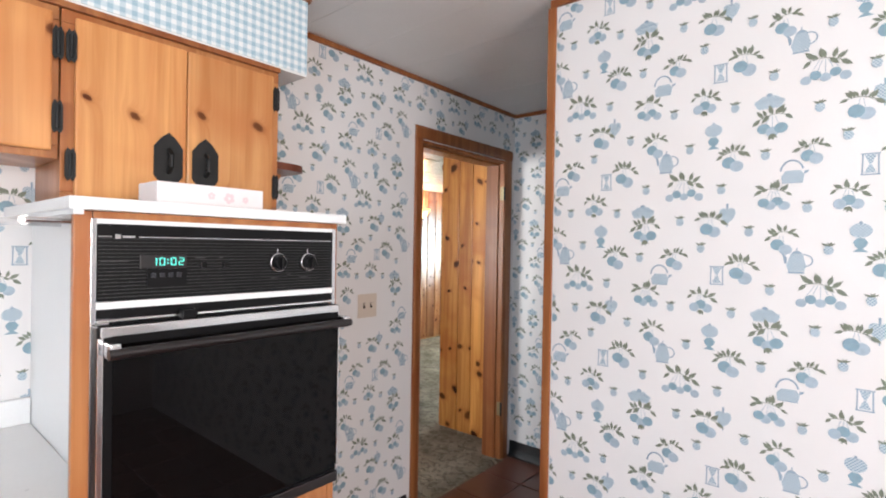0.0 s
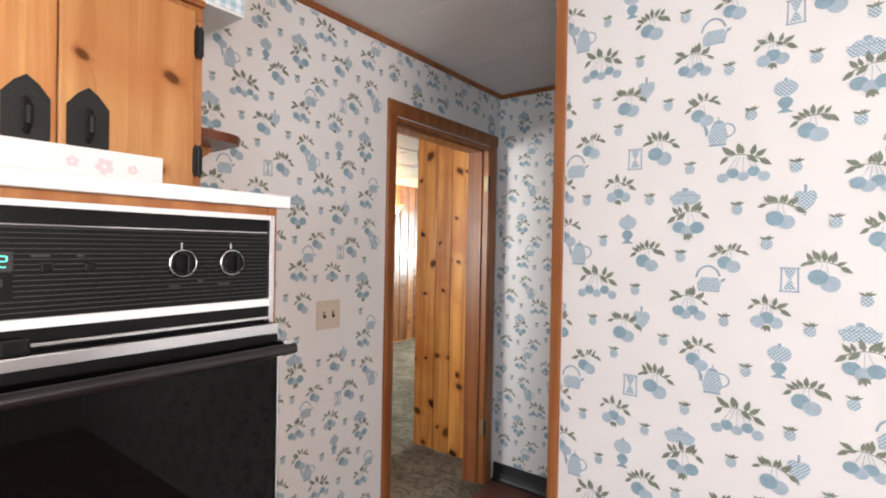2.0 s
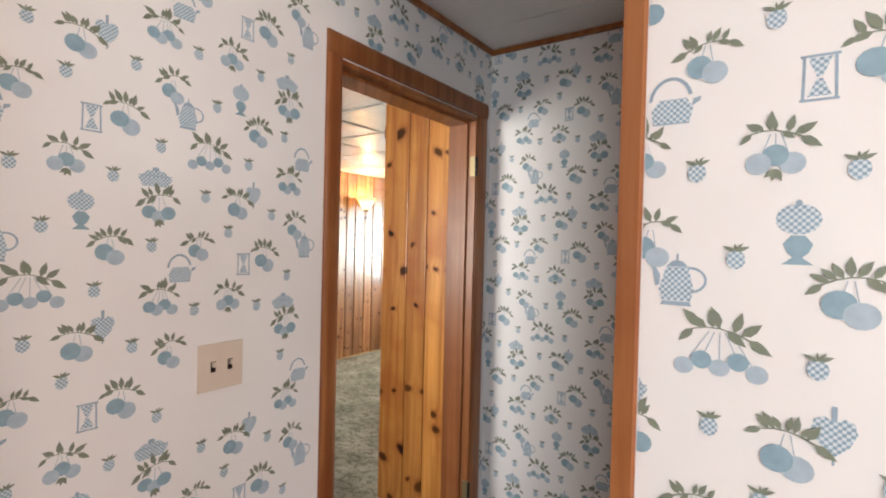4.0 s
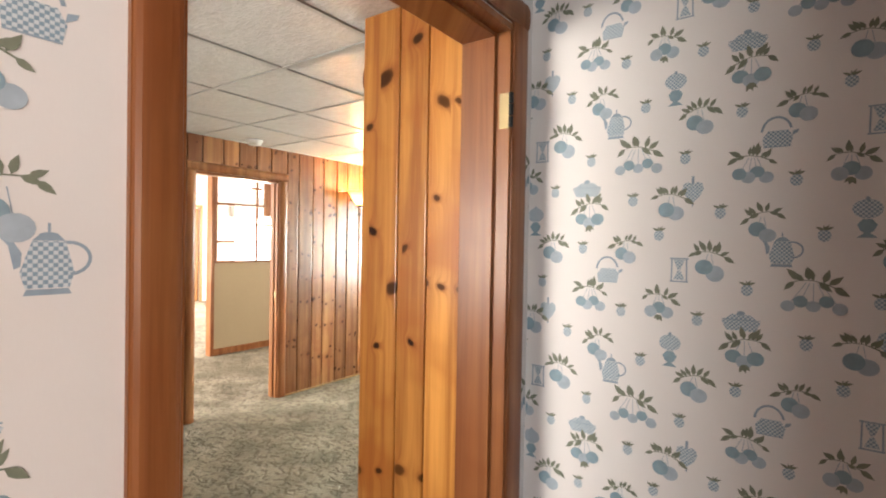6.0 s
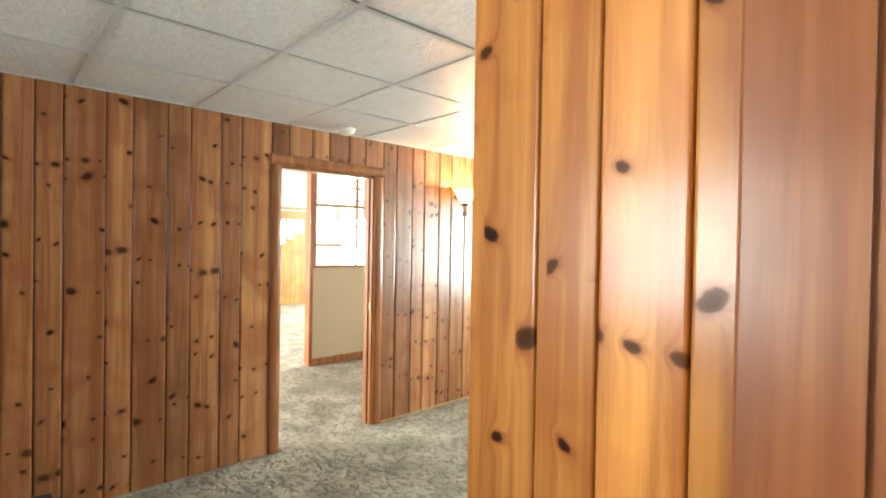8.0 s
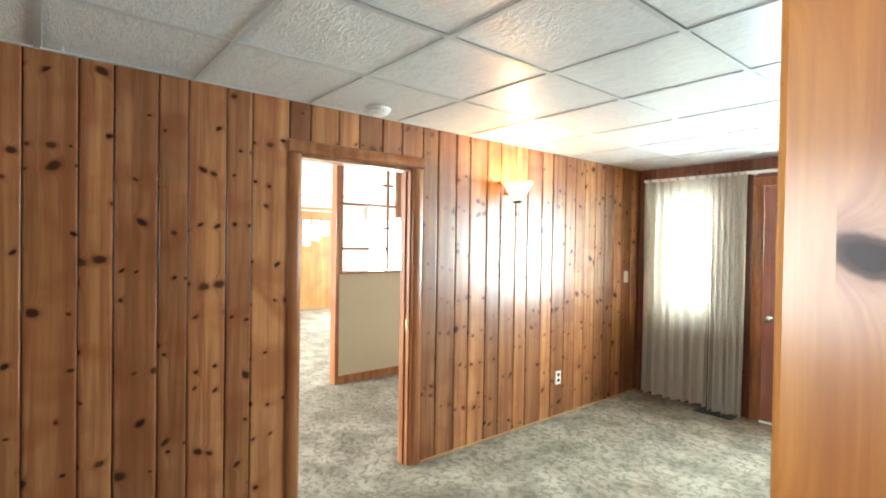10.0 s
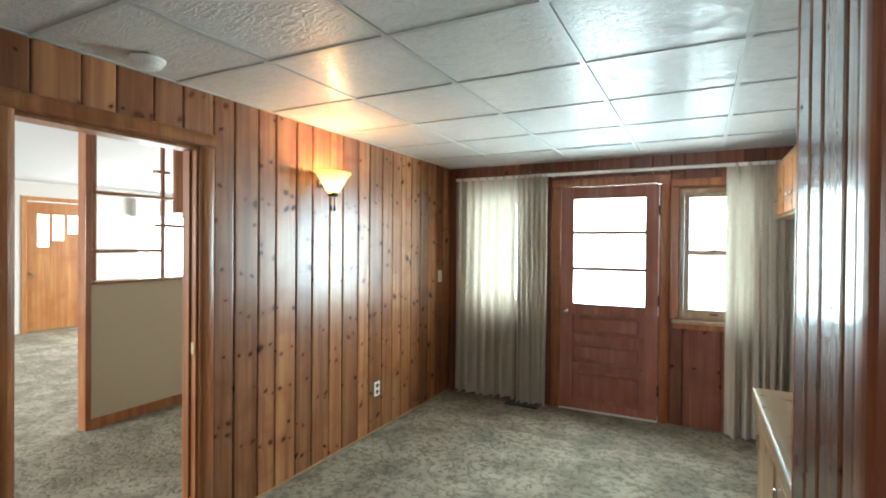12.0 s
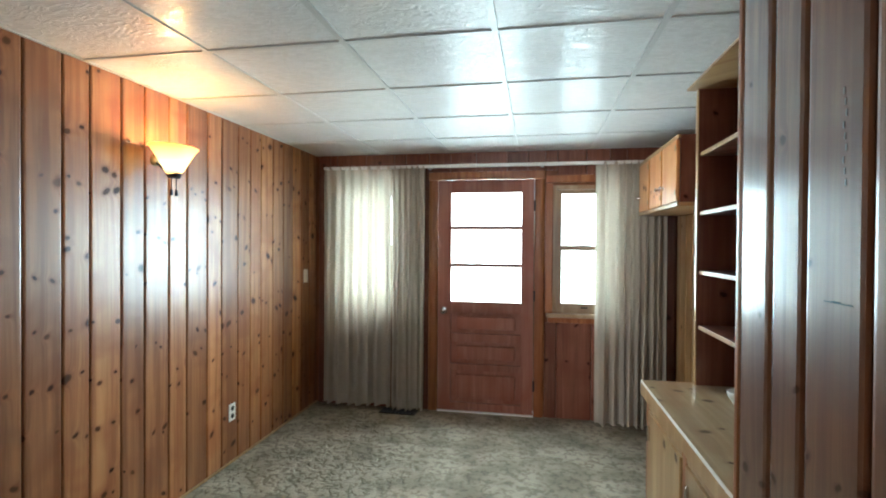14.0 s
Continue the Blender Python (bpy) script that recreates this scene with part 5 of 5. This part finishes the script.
def wall_cabinet(name, y0, y1, z0, z1, splits, label, handles, hinge_y):
    c = thing(name, label, "cabinet", group="kitchen wall cabinets")
    boxes("body", CABINET_FRAME, c, (KW + 0.001, CF - 0.02, y0, y1, z0, z1))
    boxes("face_rail", CABINET_FRAME, c, (CF - 0.0195, CF, y0, y1, z1 - 0.035, z1), bevel=0.002)
    boxes("face_rail", CABINET_FRAME, c, (CF - 0.0195, CF, y0, y1, z0, z0 + 0.035), bevel=0.002)
    for y in (y0, y1 - 0.035):
        boxes("face_stile", CABINET_FRAME, c, (CF - 0.0195, CF, y, y + 0.035, z0 + 0.0355, z1 - 0.0355), bevel=0.002)
    for (ya, yb), hy, gy in zip(splits, handles, hinge_y):
        dd = boxes("door", CABINET, c, (CF + 0.001, CF + 0.019, ya, yb, z0 + 0.018, z1 - 0.020), bevel=0.006)
        if hy:
            bm = bmesh.new()
            prism(bm, [(hy - 0.040, 1.64), (hy - 0.040, 1.725), (hy - 0.020, 1.752), (hy, 1.768), (hy + 0.020, 1.752), (hy + 0.040, 1.725), (hy + 0.040, 1.64), (hy + 0.020, 1.616), (hy - 0.020, 1.616)], CF + 0.0192, CF + 0.0235, "x")
            hp = part("pull_plate", bm, IRON, dd, "black hammered iron pull")
            bm = bmesh.new()
            rod(bm, (CF + 0.030, hy, 1.715), (CF + 0.046, hy, 1.70), 0.006, seg=8)
            rod(bm, (CF + 0.046, hy, 1.70), (CF + 0.046, hy, 1.665), 0.007, seg=8)
            rod(bm, (CF + 0.046, hy, 1.665), (CF + 0.0235, hy, 1.65), 0.006, seg=8)
            rod(bm, (CF + 0.0235, hy, 1.718), (CF + 0.031, hy, 1.714), 0.006, seg=8)
            part("grip", bm, IRON, hp)
        for z in (z0 + 0.075, z1 - 0.13):
            bm = bmesh.new()
            prism(bm, [(gy - 0.012, z), (gy - 0.012, z + 0.06), (gy - 0.006, z + 0.075), (gy, z + 0.068), (gy + 0.006, z + 0.075), (gy + 0.012, z + 0.06), (gy + 0.012, z), (gy + 0.006, z - 0.012), (gy, z - 0.005), (gy - 0.006, z - 0.012)], CF + 0.0195, CF + 0.0225, "x")
            rod(bm, (CF + 0.024, gy, z), (CF + 0.024, gy, z + 0.06), 0.005, seg=8)
            part("hinge", bm, IRON, dd)
    return c


wall_cabinet("kitchen_cabinet", 0.066, 0.692, 1.536, 2.048, ((0.094, 0.3738), (0.3758, 0.664)), "orange knotty pine cabinet with black iron pulls and hinges", (0.322, 0.430), (0.084, 0.672))
wall_cabinet("kitchen_cabinet", -0.66, 0.062, 1.655, 2.048, ((-0.63, -0.30), (-0.29, 0.046)), "orange knotty pine cabinet above the counter", (0, 0), (-0.64, 0.056))
structure("soffit", GINGHAM, "blue and white gingham papered soffit above the cabinets", "soffit", (KW + 0.001, CF + 0.004, -2.6, 0.805, 2.075, KCEIL - 0.001))
structure("soffit_underside", WHITE, "white painted underside of the soffit", "soffit", (KW + 0.001, CF + 0.003, -2.6, 0.804, 2.066, 2.0745))
structure("trim_soffit", TRIM_RED, "thin red-brown strips along the soffit", "trim", (CF - 0.01, CF + 0.012, -2.6, 0.693, 2.0485, 2.0655), (CF + 0.0045, CF + 0.020, -2.6, 0.812, KCEIL - 0.022, KCEIL - 0.001), (KW + 0.017, CF + 0.0044, 0.8055, 0.818, KCEIL - 0.022, KCEIL - 0.001), bevel=0.002)
rack = thing("corner_shelf", "small dark scalloped wooden shelf beside the cabinet", "shelf")
bm = bmesh.new()
prism(bm, [(KW, 0.6935)] + [(KW + 0.25 - 0.10 * (1 - math.cos(a)) * 0.5, 0.6935 + 0.145 * math.sin(a) ** 0.8) for a in [math.pi / 2 * k / 8 for k in range(9)]] + [(KW, 0.84)], 1.716, 1.742)
part("shelf_board", bm, PINE_RED, rack)
bm = bmesh.new()
prism(bm, [(0.6935, 1.7155), (0.80, 1.7155), (0.795, 1.70), (0.77, 1.68), (0.755, 1.668), (0.72, 1.655), (0.6935, 1.65)], -1.52, -1.505, "x")
part("bracket", bm, CABINET_FRAME, rack)

carton = thing("box", "long white carton printed with pink flowers", "carton")
boxes("body", CARTON, carton, (-1.165, -1.045, 0.188, 0.462, 1.536, 1.592), bevel=0.002)
bm = bmesh.new()
for cy, cz, r in ((0.318, 1.566, 0.010), (0.365, 1.563, 0.015), (0.410, 1.562, 0.009)):
    for k in range(5):
        a = 2 * math.pi * k / 5 + cy * 9
        rod(bm, (-1.0449, cy + r * 0.6 * math.cos(a), cz + r * 0.6 * math.sin(a)), (-1.0442, cy + r * 0.6 * math.cos(a), cz + r * 0.6 * math.sin(a)), r * 0.42, seg=8)
tagged(part("flower_print", bm, PINK_INK, carton), kind="stuff")

counter = thing("kitchen_counter", "white laminate counter with a low backsplash", "countertop")
boxes("top", LAMINATE, counter, (KW + 0.001, -1.0, -2.3, 0.0585, 0.872, 0.91), bevel=0.004)
boxes("backsplash", LAMINATE, counter, (KW + 0.001, KW + 0.02, -2.3, 0.0585, 0.9105, 0.985), bevel=0.003)
cbase = thing("kitchen_base_cabinet", "orange pine base cabinet below the counter", "cabinet")
boxes("body", CABINET_FRAME, cbase, (KW + 0.001, -1.04, -2.3, 0.0585, 0.0, 0.871))
towel = thing("paper_towel_holder", "chrome towel bar under the cabinet beside the oven", "towel bar")
bm = bmesh.new()
rod(bm, (-1.30, -0.06, 1.485), (-1.02, -0.06, 1.485), 0.010)
rod(bm, (-1.02, -0.06, 1.485), (-1.02, 0.0585, 1.485), 0.006)
rod(bm, (-1.30, -0.06, 1.485), (-1.30, 0.0585, 1.485), 0.006)
part("bar", bm, CHROME, towel)
dsw = thing("light_switch", "ivory double light switch on the papered wall", "light switch")
boxes("plate", BEIGE_PLASTIC, dsw, (KW, KW + 0.006, 1.298, 1.416, 1.088, 1.204), bevel=0.002)
for y in (1.335, 1.380):
    boxes("toggle", INK, dsw, (KW + 0.006, KW + 0.008, y - 0.006, y + 0.006, 1.134, 1.160))
    boxes("toggle", BEIGE_PLASTIC, dsw, (KW + 0.006, KW + 0.018, y - 0.004, y + 0.004, 1.147, 1.159), bevel=0.002)


# ---------------- wallpaper print ----------------
def ring(cx, cy, rx, ry, n=12, a0=0.0, a1=2 * math.pi):
    return [(cx + rx * math.cos(a0 + (a1 - a0) * k / n), cy + ry * math.sin(a0 + (a1 - a0) * k / n)) for k in range(n)]


def leaf(x, y, ang, ln, w=0.34):
    c, s = math.cos(ang), math.sin(ang)
    pts = [(0, 0), (0.3, w * 0.8), (0.6, w * 0.75), (1, 0), (0.6, -w * 0.6), (0.3, -w * 0.7)]
    return [(x + ln * (u * c - v * s * 0.6), y + ln * (u * s + v * c * 0.6)) for u, v in pts]


def line(x0, y0, x1, y1, w=0.0016):
    d = math.hypot(x1 - x0, y1 - y0)
    nx, ny = -(y1 - y0) / d * w / 2, (x1 - x0) / d * w / 2
    return [(x0 + nx, y0 + ny), (x1 + nx, y1 + ny), (x1 - nx, y1 - ny), (x0 - nx, y0 - ny)]


def arc(cx, cy, rx, ry, a0, a1, w=0.004, n=10):
    outer = [(cx + rx * math.cos(a0 + (a1 - a0) * k / n), cy + ry * math.sin(a0 + (a1 - a0) * k / n)) for k in range(n + 1)]
    inner = [(cx + (rx - w) * math.cos(a0 + (a1 - a0) * k / n), cy + (ry - w) * math.sin(a0 + (a1 - a0) * k / n)) for k in range(n + 1)]
    return [(outer[k], outer[k + 1], inner[k + 1], inner[k]) for k in range(n)]


LEAF, BLUE, PALE, LINE, CHECK = range(5)


def sprig(seed, fruits, size=0.042, lean=0.0):
    """A bowed twig with broad pointed leaves and a huddle of round fruits below it."""
    r = random.Random(seed)
    out = []
    spread = {2: 0.40, 3: 0.36, 4: 0.30, 5: 0.34}[fruits]
    rr = size * {2: 0.42, 3: 0.35, 4: 0.31, 5: 0.25}[fruits]
    for k in range(fruits):
        u = (k - (fruits - 1) / 2) * spread * 1.25
        v = -0.42 - 0.24 * ((k + seed) % 2) + r.uniform(-0.06, 0.06)
        out.append((LINE, line(u * size * 0.3, size * 0.30, u * size, v * size, 0.0011)))
        out.append((PALE if (k + seed) % 2 else BLUE, ring(u * size, v * size, rr, rr * r.uniform(0.88, 1.0), 14)))

    def along(f):
        return (-0.68 + 1.36 * f) * size, (-0.05 + (0.46 + lean) * math.sin(math.pi * (0.14 + 0.56 * f))) * size

    for a, b in ((0.0, 0.25), (0.25, 0.5), (0.5, 0.75), (0.75, 1.0)):
        out.append((LEAF, line(*along(a), *along(b), 0.0016 if a else 0.0022)))
    for k in range(9):
        f = (k + 0.3) / 8.6
        x, y = along(f)
        ang = (0.5 - f) * 2.7 + math.pi / 2 + r.uniform(-0.45, 0.45)
        if k in (0, 8) or k in (3, 6) and r.random() < 0.6:
            ang = -0.35 - r.uniform(0.0, 0.5) if f > 0.5 else math.pi + 0.35 + r.uniform(0.0, 0.5)
        out.append((LEAF, leaf(x, y, ang, size * r.uniform(0.42, 0.68), 0.44)))
    if fruits == 3:
        for ang in (-1.9, -1.25, -0.7):
            out.append((LEAF, leaf(-0.05 * size, -0.80 * size, ang, size * 0.42, 0.48)))
    flip = -1 if seed % 2 else 1
    return [(ink, [(flip * x, y) for x, y in pts]) for ink, pts in out]


def berry(seed):
    r = random.Random(seed)
    return [(CHECK, ring(0, -0.004, 0.0105, 0.012, 12)), (LEAF, leaf(0, 0.006, 0.4, 0.016)), (LEAF, leaf(0, 0.006, 2.7, 0.016)), (LEAF, leaf(0, 0.006, 1.7, 0.010)), (LEAF, leaf(0, 0.007, 0.9, 0.012))]


def hourglass():
    o = [(CHECK, [(-0.013, 0.026), (0.013, 0.026), (0.003, 0.001), (-0.003, 0.001)]), (CHECK, [(-0.003, -0.001), (0.003, -0.001), (0.013, -0.024), (-0.013, -0.024)])]
    for s in (-1, 1):
        o.append((LINE, line(s * 0.0175, -0.03, s * 0.0165, 0.03, 0.0035)))
        o.append((LINE, line(-0.021, s * 0.0285, 0.021, s * 0.0285, 0.0035)))
    return o


def coffee_pot():
    o = [(CHECK, [(-0.021, -0.030), (0.021, -0.030), (0.026, -0.012), (0.017, 0.024), (-0.015, 0.024), (-0.026, -0.012)]), (LINE, [(-0.015, 0.0245), (0.017, 0.0245), (0.009, 0.033), (0.001, 0.035), (-0.007, 0.033)]),
         (LINE, line(0.001, 0.035, 0.001, 0.045, 0.003)), (LINE, [(-0.020, -0.031), (0.020, -0.031), (0.023, -0.038), (-0.023, -0.038)]), (LINE, [(-0.025, -0.005), (-0.024, 0.010), (-0.033, 0.026), (-0.047, 0.032), (-0.036, 0.019), (-0.031, -0.008)])]
    return o + [(LINE, q) for q in arc(0.020, 0.004, 0.024, 0.021, -1.5, 1.7)]


def heart():
    o = [(CHECK, [(0, -0.030), (0.016, -0.014), (0.024, 0.004), (0.021, 0.017), (0.011, 0.022), (0.001, 0.015), (-0.010, 0.022), (-0.021, 0.017), (-0.024, 0.004), (-0.016, -0.014)]), (LINE, line(0, 0.016, 0, 0.036, 0.006)), (LINE, line(0, -0.03, 0, -0.040, 0.003))]
    return o


def tureen():
    o = [(CHECK, [(-0.027, -0.013), (0.027, -0.013), (0.037, 0.006), (0.030, 0.010), (-0.030, 0.010), (-0.037, 0.006)]), (CHECK, [(-0.030, 0.011), (0.030, 0.011), (0.017, 0.022), (-0.017, 0.022)]), (LINE, ring(0, 0.025, 0.008, 0.005, 8)), (LINE, line(-0.036, 0.0105, 0.036, 0.0105, 0.002))]
    return o


def urn():
    return [(CHECK, ring(0, 0.022, 0.026, 0.021, 16)), (LINE, ring(0, 0.044, 0.004, 0.005, 8)), (BLUE, [(-0.008, 0.0), (0.008, 0.0), (0.017, -0.012), (0.012, -0.024), (0.005, -0.030), (0.018, -0.040), (-0.018, -0.040), (-0.005, -0.030), (-0.012, -0.024), (-0.017, -0.012)])]


def kettle():
    o = [(CHECK, [(-0.024, -0.024), (0.022, -0.024), (0.026, -0.006), (0.018, 0.008), (-0.016, 0.008), (-0.026, -0.006)]), (LINE, [(0.024, -0.004), (0.034, 0.002), (0.036, 0.008), (0.026, 0.006)]), (LINE, line(-0.024, -0.025, 0.022, -0.025, 0.002))]
    return o + [(LINE, q) for q in arc(-0.002, 0.004, 0.028, 0.034, 0.25, math.pi - 0.1, 0.0045)]


def larger(shapes, k=1.06):
    return [(ink, [(x * k, y * k) for x, y in pts]) for ink, pts in shapes]


MOTIFS = [(0.0, 0.0, larger(hourglass(), 0.93)), (0.195, 0.048, larger(coffee_pot(), 0.86)), (0.025, -0.425, larger(heart(), 0.92)), (0.125, -0.113, larger(tureen(), 1.0)), (-0.016, -0.190, larger(urn(), 0.90)), (0.183, -0.315, larger(kettle(), 1.02)),
          (0.062, 0.026, sprig(1, 2, 0.044)), (0.160, 0.108, sprig(2, 2, 0.038, 0.2)), (0.250, -0.030, sprig(3, 5, 0.050)), (0.133, -0.162, sprig(4, 3, 0.046)), (-0.042, -0.075, sprig(5, 3, 0.040)),
          (0.036, -0.255, sprig(6, 2, 0.042)), (0.140, -0.373, sprig(7, 4, 0.044)), (0.225, -0.252, sprig(8, 2, 0.037)), (-0.020, -0.448, sprig(9, 2, 0.042)),
          (0.135, -0.033, larger(berry(1))), (0.040, -0.108, larger(berry(2))), (0.240, -0.137, larger(berry(3))), (0.118, -0.255, larger(berry(4))), (-0.045, 0.084, larger(berry(5))),
          (0.008, -0.347, larger(berry(6))), (0.217, -0.407, larger(berry(7))), (0.081, -0.473, larger(berry(8))), (-0.081, -0.218, larger(berry(9)))]
REPEAT_U, REPEAT_V = 0.346, 0.607


def paper_print(wall, to_world, u0, u1, v0, v1, ou, ov, holes=()):
    """Prints the repeat on one wall as flat ink shapes just proud of the paper. ou, ov: the place of one hourglass."""
    verts, faces, mats = [], [], []
    for i in range(int((u0 - ou) / REPEAT_U) - 3, int((u1 - ou) / REPEAT_U) + 3):
        for j in range(-8, 9):
            bu, bv = ou + REPEAT_U * i, ov + REPEAT_V * (j + 0.5 * (i % 2))
            for mi, (du, dv, shapes) in enumerate(MOTIFS):
                cu, cv = bu + du, bv + dv
                if not (u0 - 0.05 < cu < u1 + 0.05 and v0 < cv < v1 + 0.05):
                    continue
                if any(a - 0.045 < cu < b + 0.045 and c - 0.045 < cv < d + 0.045 for a, b, c, d in holes):
                    continue
                for k, (ink, pts) in enumerate(shapes):
                    q = [(min(max(cu + x, u0), u1), min(max(cv + y, v0), v1)) for x, y in pts]
                    area = sum(q[n - 1][0] * q[n][1] - q[n][0] * q[n - 1][1] for n in range(len(q)))
                    if abs(area) < 1e-6:
                        continue
                    lift = 0.0003 + 0.00009 * mi + 0.00002 * k
                    n0 = len(verts)
                    verts += [to_world(x, y, lift) for x, y in q]
                    faces.append(list(range(n0, n0 + len(q))))
                    mats.append(ink)
    me = bpy.data.meshes.new("wallpaper_print")
    me.from_pydata(verts, [], faces)
    for m in (INK_LEAF, INK_BLUE, INK_PALE, INK_LINE, INK_CHECK):
        me.materials.append(m)
    me.polygons.foreach_set("material_index", mats)
    ob = new("wallpaper_print", me)
    ob.parent = wall
    tagged(ob, "blue and grey printed fruit, teapots and hearts", kind="stuff")


paper_print(wall_partition, lambda u, v, h: (u, 1.40 - h, v), -0.636, 2.55, 0.05, KCEIL - 0.03, -0.094, 1.373)
paper_print(wall_between, lambda u, v, h: (KW + h, u, v), -2.5, 2.685, 0.10, KCEIL - 0.026, 1.417, 1.398, ((1.66, 2.64, 0, 2.10), (1.30, 1.41, 1.09, 1.20)))
paper_print(wall_kitchen_north, lambda u, v, h: (u, 2.69 - h, v), KW + 0.002, 1.0, 0.10, KCEIL - 0.026, -1.242, 1.418)

# ---------------- kitchen floor tiles ----------------
bm = bmesh.new()
box(bm, -0.146, 0.146, -0.146, 0.146, -0.006, 0.0, bevel=0.0025)
tile_mesh = bpy.data.meshes.new("tile")
bm.to_mesh(tile_mesh)
bm.free()
tile_mesh.materials.append(FLOOR_TILE)
for i in range(-5, 9):
    for j in range(-8, 9):
        x, y = 0.022 + 0.30 * i, 0.10 + 0.30 * j
        if KW + 0.14 < x < 2.5 and -2.5 < y < 2.55 and not (y < 0.9 and x < -0.8):
            t = new("tile", tile_mesh)
            t.location, t.parent = (x, y, 0.0), kitchen_floor
